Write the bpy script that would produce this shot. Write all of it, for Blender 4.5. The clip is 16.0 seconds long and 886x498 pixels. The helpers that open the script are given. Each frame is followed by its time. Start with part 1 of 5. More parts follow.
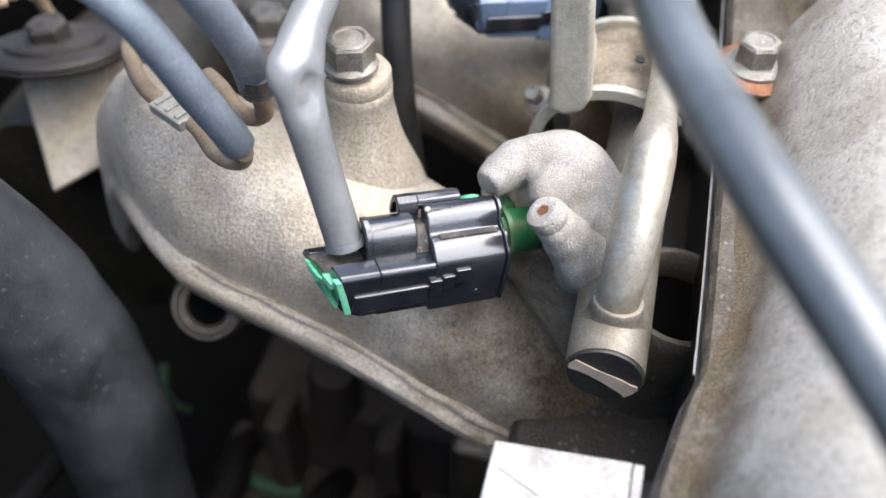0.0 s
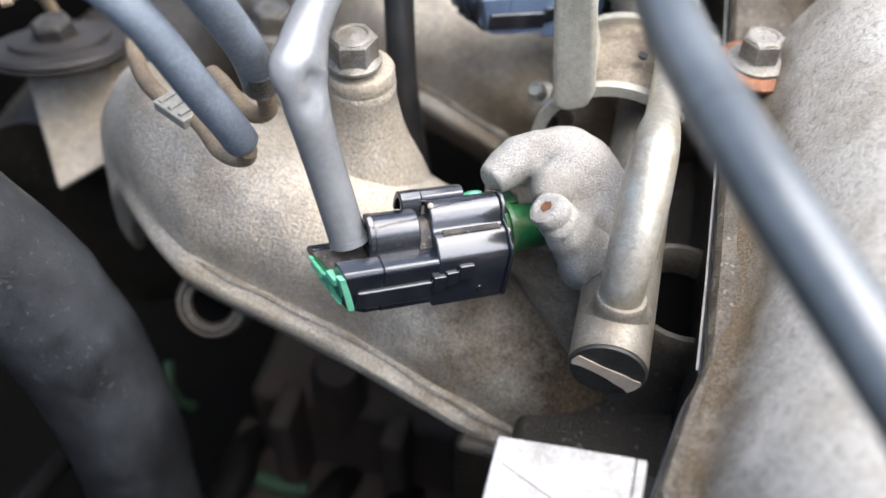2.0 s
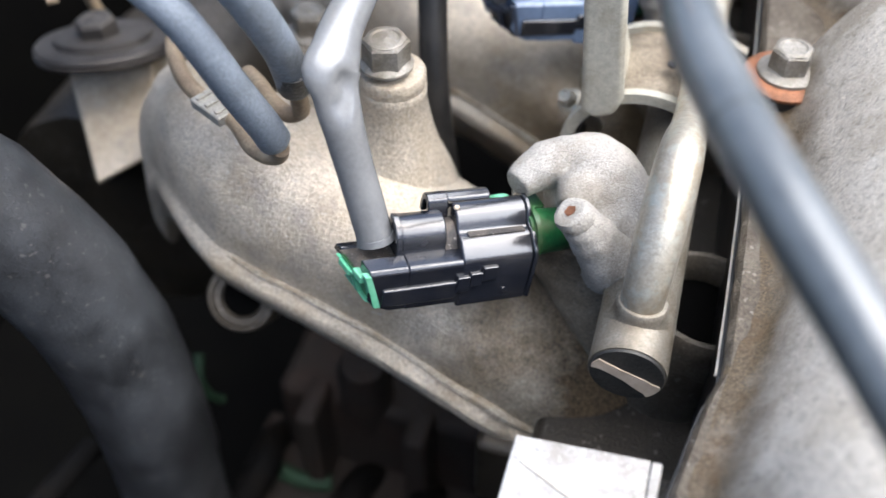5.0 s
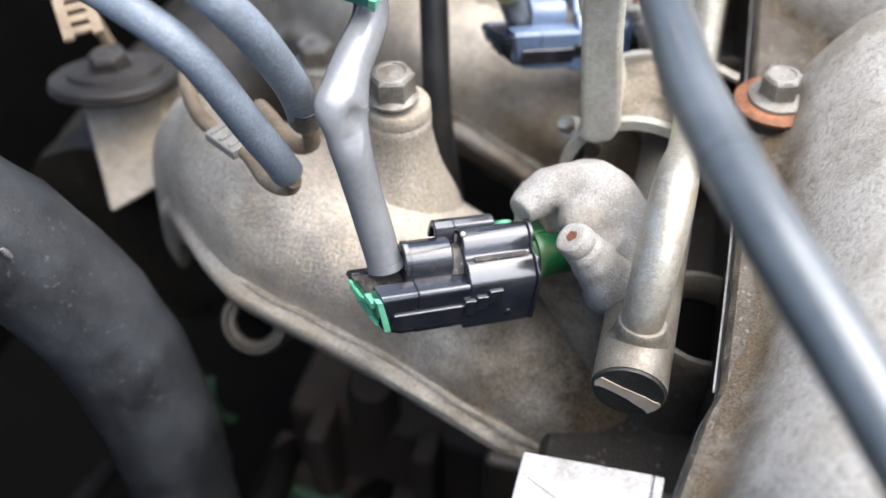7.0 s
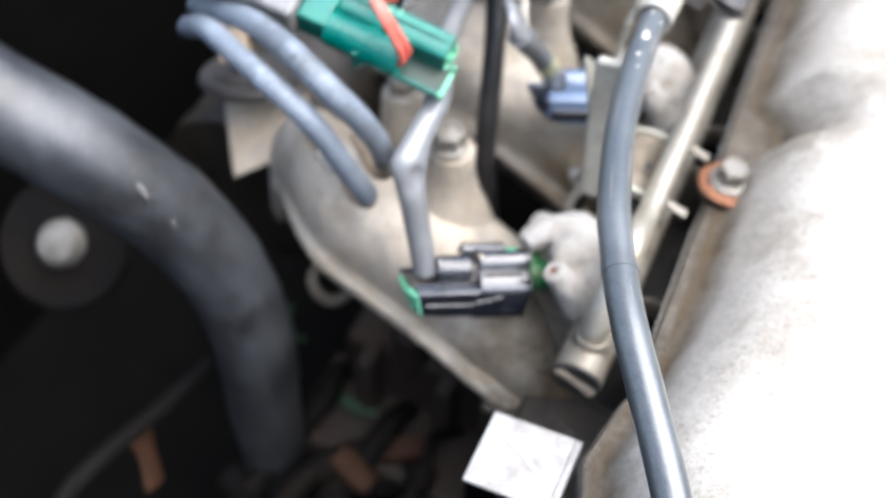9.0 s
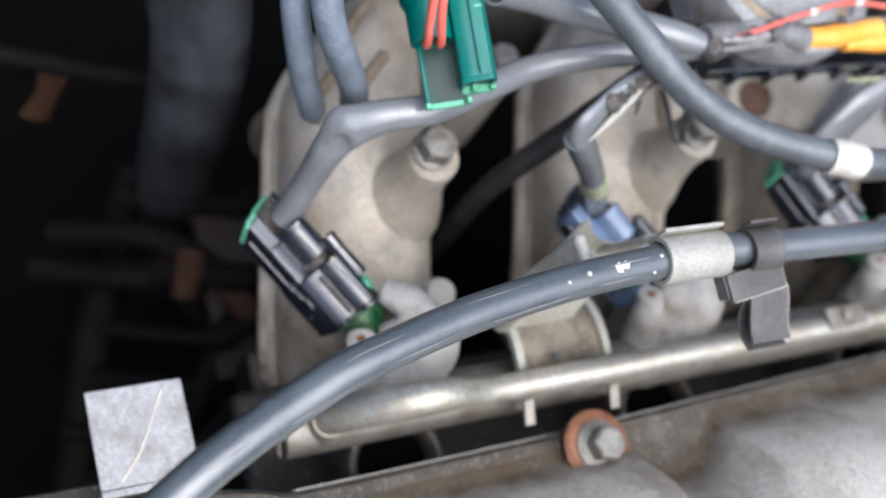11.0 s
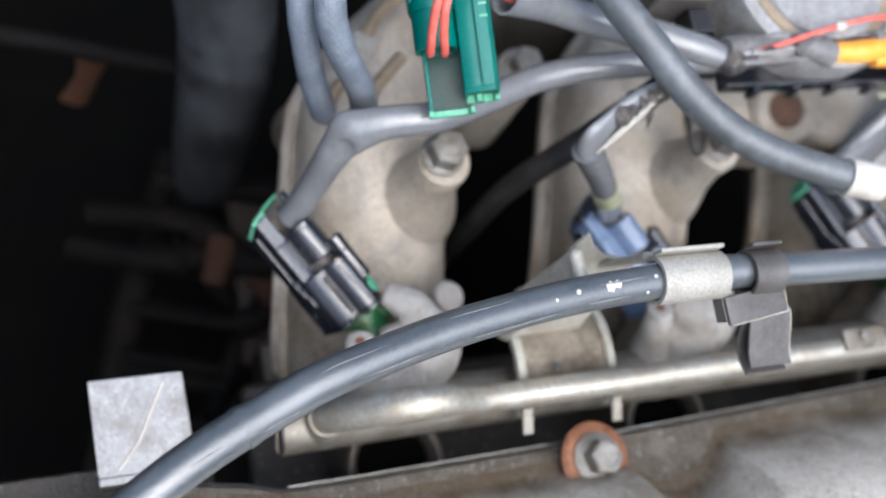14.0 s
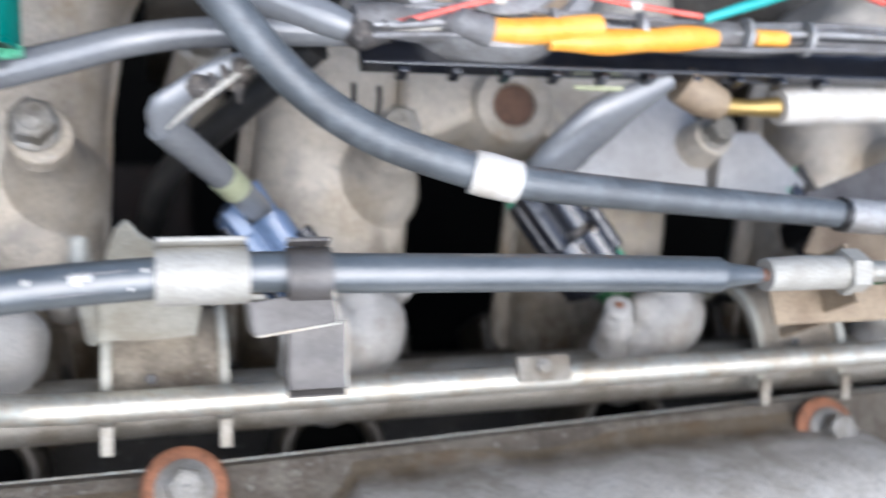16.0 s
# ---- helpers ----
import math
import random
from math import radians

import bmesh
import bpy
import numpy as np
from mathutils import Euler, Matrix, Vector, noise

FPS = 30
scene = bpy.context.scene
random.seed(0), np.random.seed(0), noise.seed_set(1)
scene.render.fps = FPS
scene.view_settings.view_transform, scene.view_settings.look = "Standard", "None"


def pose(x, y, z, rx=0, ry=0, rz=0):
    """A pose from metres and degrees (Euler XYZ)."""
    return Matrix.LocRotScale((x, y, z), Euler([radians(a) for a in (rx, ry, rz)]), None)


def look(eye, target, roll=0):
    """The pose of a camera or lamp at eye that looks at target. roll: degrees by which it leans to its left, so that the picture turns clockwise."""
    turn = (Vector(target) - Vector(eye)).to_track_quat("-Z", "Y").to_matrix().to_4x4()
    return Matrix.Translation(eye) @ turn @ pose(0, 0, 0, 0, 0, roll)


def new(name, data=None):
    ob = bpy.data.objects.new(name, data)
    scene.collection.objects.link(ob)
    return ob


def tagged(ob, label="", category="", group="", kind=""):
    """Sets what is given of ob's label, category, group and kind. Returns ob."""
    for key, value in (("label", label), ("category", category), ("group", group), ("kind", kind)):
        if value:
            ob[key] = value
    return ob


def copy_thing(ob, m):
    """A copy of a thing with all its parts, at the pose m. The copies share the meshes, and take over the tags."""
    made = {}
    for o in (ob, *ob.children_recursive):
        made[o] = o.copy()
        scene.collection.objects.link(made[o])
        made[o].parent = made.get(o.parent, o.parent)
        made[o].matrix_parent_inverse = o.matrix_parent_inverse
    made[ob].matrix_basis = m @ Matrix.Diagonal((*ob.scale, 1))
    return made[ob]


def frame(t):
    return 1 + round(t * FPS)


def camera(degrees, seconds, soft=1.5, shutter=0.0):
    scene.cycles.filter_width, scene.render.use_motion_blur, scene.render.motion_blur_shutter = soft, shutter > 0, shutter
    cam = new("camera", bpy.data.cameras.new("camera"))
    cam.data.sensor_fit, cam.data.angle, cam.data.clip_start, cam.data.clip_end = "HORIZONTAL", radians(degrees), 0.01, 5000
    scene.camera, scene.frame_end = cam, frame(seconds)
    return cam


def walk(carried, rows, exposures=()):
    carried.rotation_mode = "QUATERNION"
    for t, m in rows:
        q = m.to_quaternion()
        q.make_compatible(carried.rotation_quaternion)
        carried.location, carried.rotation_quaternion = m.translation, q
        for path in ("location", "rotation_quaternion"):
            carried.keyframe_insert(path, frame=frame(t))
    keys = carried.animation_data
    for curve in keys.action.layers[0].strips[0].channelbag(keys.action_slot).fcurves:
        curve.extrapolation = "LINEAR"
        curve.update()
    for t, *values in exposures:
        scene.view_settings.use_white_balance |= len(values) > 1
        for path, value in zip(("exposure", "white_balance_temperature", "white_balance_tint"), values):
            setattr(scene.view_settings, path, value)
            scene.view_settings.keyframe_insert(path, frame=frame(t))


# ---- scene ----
cam = camera(48.7, 16.0, 1.5, 0.5)
ROWS = [
    (0.0, 0.0171, -0.1566, 0.2616, 41.75, -0.08, 14.28),
    (0.5, 0.0179, -0.1566, 0.2621, 41.69, 0.18, 14.43),
    (1.0, 0.0179, -0.1565, 0.2619, 41.52, 0.23, 14.46),
    (1.5, 0.0178, -0.1568, 0.2615, 41.57, 0.18, 14.41),
    (2.0, 0.0178, -0.1571, 0.2617, 41.64, 0.25, 14.41),
    (2.5, 0.0176, -0.1575, 0.2621, 41.69, 0.13, 14.36),
    (3.0, 0.0176, -0.1576, 0.2615, 41.70, 0.16, 14.27),
    (3.5, 0.0170, -0.1575, 0.2620, 41.63, -0.00, 14.31),
    (4.0, 0.0171, -0.1581, 0.2620, 41.78, 0.09, 14.41),
    (4.5, 0.0227, -0.1586, 0.2676, 42.29, 0.08, 15.03),
    (5.0, 0.0205, -0.1599, 0.2644, 41.89, 0.66, 16.84),
    (5.2, 0.0200, -0.1611, 0.2679, 42.58, 0.94, 16.90),
    (7.5, 0.0201, -0.1648, 0.2742, 42.62, 1.26, 16.07),
    (8.0, 0.0218, -0.1642, 0.2766, 42.72, 1.76, 16.19),
    (8.3, 0.0230, -0.1635, 0.2819, 43.92, 1.12, 15.31),
    (8.5, 0.0243, -0.1771, 0.3035, 45.38, -1.62, 15.26),
    (8.6, 0.0378, -0.1945, 0.3448, 44.46, 0.36, 15.58),
    (8.7, 0.0475, -0.2080, 0.3771, 42.20, 1.44, 17.50),
    (10.8, 0.0456, -0.0986, 0.3797, 19.84, -20.05, 74.93),
    (11.0, 0.0520, -0.0882, 0.3797, 18.80, -19.71, 76.86),
    (11.5, 0.0504, -0.0761, 0.3819, 18.31, -18.60, 78.45),
    (12.0, 0.0478, -0.0763, 0.3852, 17.82, -17.08, 79.12),
    (12.5, 0.0485, -0.0742, 0.3881, 17.40, -17.17, 79.54),
    (13.0, 0.0488, -0.0728, 0.3886, 17.10, -17.10, 79.84),
    (13.5, 0.0480, -0.0716, 0.3894, 17.13, -16.98, 80.02),
    (14.0, 0.0481, -0.0703, 0.3882, 16.53, -16.89, 80.50),
    (14.5, 0.0457, -0.0682, 0.3865, 16.56, -16.77, 81.30),
    (15.0, 0.0445, -0.0375, 0.3815, 15.69, -17.02, 83.60),
    (15.5, 0.0514, 0.0087, 0.3825, 16.97, -15.77, 83.50),
    (16.0, 0.0610, 0.0637, 0.3802, 16.98, -15.73, 83.99),
]
cam.data.dof.use_dof, cam.data.dof.focus_distance, cam.data.dof.aperture_fstop = True, 0.232, 8.5
walk(cam, [(t, pose(x, y, z, rx, ry, rz)) for t, x, y, z, rx, ry, rz in ROWS],
     [(0.0, 1.18, 6100, 10), (8.0, 1.18, 6100, 10), (8.6, 1.27, 6050, 10), (10.8, 0.39, 5780, 10), (14.5, 0.38, 5780, 10), (15.5, 0.36, 5650, 10), (16.0, 0.46, 5600, 10)])

# ---- light ----
world = bpy.data.worlds.new("sky")
scene.world = world
world.use_nodes = True
wn = world.node_tree
sky = wn.nodes.new("ShaderNodeTexSky")
sky.sky_type, sky.sun_disc = "NISHITA", False
sky.sun_elevation, sky.sun_rotation = radians(66), radians(84)
sky.air_density, sky.dust_density, sky.ozone_density = 1.0, 5.0, 0.4
wn.links.new(sky.outputs["Color"], wn.nodes["Background"].inputs["Color"])
wn.nodes["Background"].inputs["Strength"].default_value = 0.15
sun_data = bpy.data.lights.new("sun", "SUN")
sun_data.energy, sun_data.angle, sun_data.color = 2.9, radians(78), (1.0, 0.985, 0.96)
sun = new("sun", sun_data)
sun.matrix_world = look((0.42, 0.04, 0.92), (0, 0, 0))

# ---- materials ----


def material(name, color, rough=0.5, metal=0.0, grain=900.0, amount=0.25, stain=None, stain_scale=28.0, stain_amount=0.5,
             bump=0.25, spots=0.0, coat=0.0, stain2=None, ior=1.5, spec=0.5, grime=None, pits=0.0, oil_shade=None):
    """Colour with fine grain, larger stains and a fine relief, in object space."""
    m = bpy.data.materials.new(name)
    m.use_nodes = True
    nt = m.node_tree
    b = nt.nodes["Principled BSDF"]
    b.inputs["Metallic"].default_value = metal
    b.inputs["Coat Weight"].default_value = coat
    b.inputs["IOR"].default_value, b.inputs["Specular IOR Level"].default_value = ior, spec
    geo = nt.nodes.new("ShaderNodeNewGeometry")

    def tex(scale, detail=4.0, rough_=0.6):
        n = nt.nodes.new("ShaderNodeTexNoise")
        n.inputs["Scale"].default_value, n.inputs["Detail"].default_value = scale, detail
        n.inputs["Roughness"].default_value = rough_
        nt.links.new(geo.outputs["Position"], n.inputs["Vector"])
        return n

    def ramp(src, lo, hi):
        r = nt.nodes.new("ShaderNodeMapRange")
        r.inputs["From Min"].default_value, r.inputs["From Max"].default_value = lo, hi
        nt.links.new(src, r.inputs["Value"])
        return r.outputs["Result"]

    def mix(fac, a, c, kind="MIX"):
        n = nt.nodes.new("ShaderNodeMix")
        n.data_type, n.blend_type = "RGBA", kind
        if isinstance(fac, float):
            n.inputs[0].default_value = fac
        else:
            nt.links.new(fac, n.inputs[0])
        for k, v in ((6, a), (7, c)):
            if isinstance(v, tuple):
                n.inputs[k].default_value = (*v, 1)
            else:
                nt.links.new(v, n.inputs[k])
        return n.outputs[2]

    fine = tex(grain, 3.0, 0.7)
    dark = tuple(v * (1 - amount) for v in color)
    light = tuple(min(1.0, v * (1 + amount)) for v in color)
    out = mix(ramp(fine.outputs["Fac"], 0.3, 0.7), dark, light)
    if stain:
        big = tex(stain_scale, 6.0, 0.65)
        n = nt.nodes.new("ShaderNodeMath")
        n.operation = "MULTIPLY"
        n.inputs[1].default_value = stain_amount
        nt.links.new(ramp(big.outputs["Fac"], 0.44, 0.64), n.inputs[0])
        out = mix(n.outputs[0], out, stain)
    if stain2:
        big2 = tex(stain_scale * 3.1, 5.0, 0.7)
        n = nt.nodes.new("ShaderNodeMath")
        n.operation = "MULTIPLY"
        n.inputs[1].default_value = stain_amount
        nt.links.new(ramp(big2.outputs["Fac"], 0.5, 0.68), n.inputs[0])
        out = mix(n.outputs[0], out, stain2)
    if spots:
        sp = tex(grain * 0.45, 2.0, 0.5)
        n = nt.nodes.new("ShaderNodeMath")
        n.operation = "MULTIPLY"
        n.inputs[1].default_value = spots
        nt.links.new(ramp(sp.outputs["Fac"], 0.64, 0.7), n.inputs[0])
        out = mix(n.outputs[0], out, (0.55, 0.52, 0.47))
    if pits:
        # dark specks left in the casting skin
        pt = tex(grain * 0.7, 3.0, 0.6)
        n = nt.nodes.new("ShaderNodeMath")
        n.operation = "MULTIPLY"
        n.inputs[1].default_value = pits
        nt.links.new(ramp(pt.outputs["Fac"], 0.56, 0.66), n.inputs[0])
        out = mix(n.outputs[0], out, tuple(v * 0.3 for v in color))
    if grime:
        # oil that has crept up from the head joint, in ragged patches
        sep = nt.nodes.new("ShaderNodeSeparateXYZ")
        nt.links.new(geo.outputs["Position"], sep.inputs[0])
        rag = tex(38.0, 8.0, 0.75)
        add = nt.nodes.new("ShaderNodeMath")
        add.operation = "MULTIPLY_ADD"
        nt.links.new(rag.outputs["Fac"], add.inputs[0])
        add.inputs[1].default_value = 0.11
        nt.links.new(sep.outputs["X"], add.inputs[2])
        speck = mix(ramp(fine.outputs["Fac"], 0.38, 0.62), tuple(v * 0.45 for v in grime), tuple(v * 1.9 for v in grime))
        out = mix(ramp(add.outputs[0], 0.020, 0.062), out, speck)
    if oil_shade:
        # dusty oily film up from the joint plus the wall foot's shading as colour, ragged at its upper edge
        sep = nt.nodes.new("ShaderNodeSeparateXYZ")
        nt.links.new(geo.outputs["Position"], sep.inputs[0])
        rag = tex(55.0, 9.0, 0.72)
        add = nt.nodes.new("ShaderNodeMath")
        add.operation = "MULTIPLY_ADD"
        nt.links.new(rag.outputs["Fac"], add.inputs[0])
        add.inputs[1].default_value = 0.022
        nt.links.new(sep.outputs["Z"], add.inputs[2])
        speck = mix(ramp(tex(1500.0, 4.0, 0.75).outputs["Fac"], 0.36, 0.62), tuple(v * 0.4 for v in oil_shade), tuple(v * 2.3 for v in oil_shade))
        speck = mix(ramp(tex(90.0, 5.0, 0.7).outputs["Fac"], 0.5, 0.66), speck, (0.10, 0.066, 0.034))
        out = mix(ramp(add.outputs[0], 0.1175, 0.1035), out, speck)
    nt.links.new(out, b.inputs["Base Color"])
    wear = tex(60.0, 4.0, 0.6)
    r = nt.nodes.new("ShaderNodeMapRange")
    r.inputs["To Min"].default_value, r.inputs["To Max"].default_value = max(0.05, rough - 0.12), min(1.0, rough + 0.15)
    nt.links.new(wear.outputs["Fac"], r.inputs["Value"])
    nt.links.new(r.outputs["Result"], b.inputs["Roughness"])
    if bump:
        bp = nt.nodes.new("ShaderNodeBump")
        bp.inputs["Strength"].default_value, bp.inputs["Distance"].default_value = bump, 0.0007
        nt.links.new(fine.outputs["Fac"], bp.inputs["Height"])
        nt.links.new(bp.outputs["Normal"], b.inputs["Normal"])
    return m


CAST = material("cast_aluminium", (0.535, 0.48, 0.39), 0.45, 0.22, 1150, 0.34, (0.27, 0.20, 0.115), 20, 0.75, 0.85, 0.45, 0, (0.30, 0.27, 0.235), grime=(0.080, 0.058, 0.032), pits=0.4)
# oily casting, darkened further to carry shade in the gaps it fills
CAST_DIRTY_SHADED = material("oily_shaded_cast_aluminium", (0.033, 0.027, 0.019), 0.38, 0.15, 1000, 0.5, (0.010, 0.008, 0.005), 45, 0.85, 0.8, 0.15)
OILY_DIM_RIM = material("oily_dim_rim", (0.10, 0.085, 0.065), 0.42, 0.2, 1200, 0.35, (0.04, 0.032, 0.022), 60, 0.8, 0.5, 0.15)
CAP_CAST = material("sand_cast_metal", (0.43, 0.41, 0.37), 0.62, 0.15, 1900, 0.3, (0.25, 0.21, 0.155), 60, 0.65, 1.0, 0.45, pits=0.3)
CRUST = material("flaked_casting_crust", (0.44, 0.40, 0.33), 0.65, 0.1, 1500, 0.45, (0.20, 0.15, 0.09), 90, 0.8, 1.0, 0.4, pits=0.5)
SEAT = material("stained_seat_casting", (0.31, 0.265, 0.20), 0.55, 0.15, 1300, 0.4, (0.09, 0.065, 0.04), 48, 0.8, 0.8, 0.3, pits=0.5)
COVER = material("valve_cover_alloy", (0.49, 0.455, 0.395), 0.5, 0.12, 800, 0.25, (0.29, 0.255, 0.20), 30, 0.85, 0.6, 0.15, 0, (0.57, 0.54, 0.48), pits=0.4, oil_shade=(0.072, 0.055, 0.034))
WEB = material("flat_grey_alloy", (0.42, 0.41, 0.39), 0.5, 0.2, 900, 0.18, (0.30, 0.28, 0.25), 24, 0.7, 0.3, 0.1, pits=0.2)
LEDGE = material("grimy_flange", (0.105, 0.088, 0.066), 0.36, 0.2, 1300, 0.6, (0.04, 0.028, 0.017), 38, 0.85, 1.0, 0.3, 0, (0.16, 0.14, 0.11), pits=0.5)
BLACK = material("black_plastic", (0.011, 0.0125, 0.0175), 0.19, 0, 900, 0.3, (0.045, 0.042, 0.04), 130, 0.25, 0.05, coat=0.35, ior=1.8)
BLUE = material("blue_grey_plastic", (0.14, 0.195, 0.30), 0.2, 0, 900, 0.15, (0.08, 0.11, 0.17), 90, 0.3, 0.08, ior=1.9)
DUST = material("dusty_black_plastic", (0.035, 0.032, 0.03), 0.6, 0, 2200, 0.5, (0.17, 0.14, 0.11), 140, 0.7, 0.5, 0.3)
NAVY = material("dark_navy_plastic", (0.022, 0.034, 0.06), 0.28, 0, 900, 0.3, (0.07, 0.07, 0.075), 90, 0.4, 0.08)
GREEN = material("green_plastic", (0.0, 0.125, 0.098), 0.3, 0, 900, 0.15, (0.02, 0.22, 0.165), 60, 0.4, 0.1)
# the plug's green darkened by the shadow its shell throws on the floor
GREEN_SHADOWED = material("shadowed_green_plastic", (0.010, 0.042, 0.032), 0.45, 0, 900, 0.3, (0.05, 0.05, 0.035), 80, 0.6, 0.2)
MINT = material("mint_green_plastic", (0.10, 0.38, 0.22), 0.4, 0, 900, 0.2, (0.3, 0.55, 0.42), 120, 0.4, 0.1)
DKGREEN = material("injector_green_plastic", (0.014, 0.095, 0.03), 0.35, 0, 900, 0.3, (0.1, 0.08, 0.04), 120, 0.5, 0.1)
CONDUIT = material("grey_vinyl_sleeve", (0.160, 0.164, 0.167), 0.17, 0, 500, 0.1, (0.208, 0.212, 0.212), 50, 0.5, 0.1, ior=1.7)
HOSE = material("weathered_rubber_hose", (0.094, 0.104, 0.109), 0.36, 0, 1200, 0.25, (0.048, 0.052, 0.054), 32, 0.75, 0.3, 0, 0, (0.155, 0.17, 0.178), ior=1.65)
VACHOSE = material("faded_blue_grey_rubber", (0.172, 0.200, 0.236), 0.40, 0, 1400, 0.25, (0.082, 0.091, 0.097), 36, 0.8, 0.4, 0, 0, (0.26, 0.30, 0.345), ior=1.55)
CABLE = material("black_cable_sheath", (0.062, 0.0705, 0.073), 0.33, 0, 700, 0.25, (0.105, 0.115, 0.117), 40, 0.7, 0.15, coat=0.15, ior=1.95)
RUBBER = material("dark_radiator_rubber", (0.020, 0.021, 0.023), 0.36, 0, 1200, 0.4, (0.075, 0.081, 0.088), 20, 0.8, 0.4, spots=0.10, ior=1.7)
BOLT = material("dull_steel_bolt", (0.28, 0.265, 0.235), 0.48, 0.5, 1400, 0.3, (0.15, 0.125, 0.09), 120, 0.75, 0.5, pits=0.3)
COPPER = material("rusty_copper_washer", (0.30, 0.128, 0.064), 0.5, 0.4, 1400, 0.35, (0.12, 0.052, 0.026), 200, 0.75, 0.5)
COPPER_DULL = material("dull_rusty_bore", (0.16, 0.085, 0.050), 0.7, 0.1, 1400, 0.35, (0.07, 0.04, 0.024), 200, 0.75, 0.5)
STEEL = material("zinc_plated_steel", (0.43, 0.40, 0.335), 0.40, 0.65, 700, 0.2, (0.31, 0.255, 0.175), 75, 0.75, 0.25, 0, 0, (0.46, 0.50, 0.46), pits=0.12)
RAILMAT = material("dull_zinc_rail", (0.29, 0.268, 0.225), 0.42, 0.6, 1700, 0.3, (0.13, 0.10, 0.065), 60, 0.75, 0.4, pits=0.3)
INK = material("dark_steel_end", (0.04, 0.04, 0.038), 0.45, 0.4, 1200, 0.3, (0.08, 0.075, 0.065), 150, 0.5, 0.4)
PAINT = material("cream_paint_mark", (0.50, 0.415, 0.32), 0.6, 0, 2000, 0.12, (0.32, 0.25, 0.18), 250, 0.5, 0.2)
PLATE = material("galvanised_plate", (0.36, 0.355, 0.345), 0.45, 0.3, 900, 0.2, (0.21, 0.195, 0.17), 110, 0.75, 0.4, 0.35, pits=0.3)
CREAM = material("cream_plated_bracket", (0.45, 0.435, 0.365), 0.42, 0.2, 700, 0.16, (0.30, 0.26, 0.19), 60, 0.65, 0.25)
CLIP = material("grey_plated_clip", (0.40, 0.38, 0.33), 0.5, 0.2, 1300, 0.22, (0.28, 0.26, 0.21), 90, 0.6, 0.3)
CLIPBLACK = material("worn_black_clip", (0.075, 0.067, 0.06), 0.33, 0.1, 900, 0.2, (0.16, 0.15, 0.14), 90, 0.5, 0.1)
WHITE = material("white_tape", (0.62, 0.59, 0.53), 0.55, 0, 900, 0.1, (0.42, 0.37, 0.29), 120, 0.6, 0.3)
ORANGE = material("orange_tape", (0.84, 0.34, 0.03), 0.35, 0, 500, 0.12, (0.86, 0.5, 0.12), 90, 0.6, 0.1)
PEACH = material("faded_orange_tape", (0.72, 0.36, 0.18), 0.5, 0, 500, 0.12, (0.7, 0.5, 0.36), 90, 0.6, 0.1)
REDWIRE = material("red_wire", (0.66, 0.12, 0.085), 0.4, 0, 900, 0.06, (0.75, 0.3, 0.24), 150, 0.4, 0.05)
TEAL = material("teal_wire", (0.03, 0.36, 0.33), 0.4, 0, 900, 0.06, (0.1, 0.45, 0.42), 90, 0.3, 0.05)
GREYWIRE = material("grey_wires", (0.20, 0.195, 0.19), 0.5, 0, 900, 0.25, (0.09, 0.08, 0.07), 70, 0.8, 0.3)
TAN = material("tan_rubber", (0.30, 0.23, 0.15), 0.6, 0, 1200, 0.25, (0.15, 0.10, 0.06), 70, 0.7, 0.4)
# near black: the bay's deep shade is put into this colour
DARK = material("deep_shade_black", (0.0018, 0.0018, 0.0018), 0.9, 0, 600, 0.3, (0.003, 0.003, 0.0025), 20, 0.6, 0.3, spec=0.05)
# SHADE and MURK are darkened to carry the shade low in the bay
SHADE = material("shade_dark_metal", (0.0045, 0.0042, 0.004), 0.75, 0, 600, 0.4, (0.010, 0.007, 0.0045), 40, 0.7, 0.4, spec=0.1)
MURK = material("murky_brown_metal", (0.027, 0.022, 0.018), 0.7, 0, 600, 0.4, (0.038, 0.024, 0.018), 45, 0.7, 0.5, spec=0.2)
MURKGREEN = material("faded_green_sheath", (0.026, 0.055, 0.030), 0.6, 0, 600, 0.3, (0.015, 0.028, 0.018), 60, 0.6, 0.3, spec=0.2)
RUST = material("rusty_bracket", (0.036, 0.016, 0.008), 0.75, 0, 700, 0.3, (0.02, 0.01, 0.006), 60, 0.6, 0.4, spec=0.2)
BRASS = material("brass_fitting", (0.52, 0.36, 0.12), 0.35, 0.8, 700, 0.15, (0.3, 0.2, 0.08), 90, 0.5, 0.1)
TAPE = material("yellowed_tape", (0.40, 0.41, 0.25), 0.5, 0, 700, 0.1, (0.26, 0.28, 0.17), 90, 0.4, 0.1)
GRIMY = material("grimy_dark_steel", (0.055, 0.05, 0.045), 0.55, 0.3, 1200, 0.35, (0.025, 0.021, 0.018), 80, 0.7, 0.4)
GASKET = material("black_gasket", (0.012, 0.012, 0.012), 0.4, 0, 700, 0.3, (0.05, 0.045, 0.04), 60, 0.4, 0.2)

# ---- mesh helpers ----


def mesh_ob(name, bm, mat, smooth=True, bevel=0.0, segments=2):
    bmesh.ops.recalc_face_normals(bm, faces=bm.faces)
    me = bpy.data.meshes.new(name)
    bm.to_mesh(me)
    bm.free()
    me.materials.append(mat)
    for p in me.polygons:
        p.use_smooth = smooth
    ob = new(name, me)
    if bevel:
        mod = ob.modifiers.new("bevel", "BEVEL")
        mod.width, mod.segments, mod.limit_method, mod.angle_limit = bevel, segments, "ANGLE", radians(35)
        mod.harden_normals = True
    elif smooth:
        me.set_sharp_from_angle(angle=radians(38))
    return ob


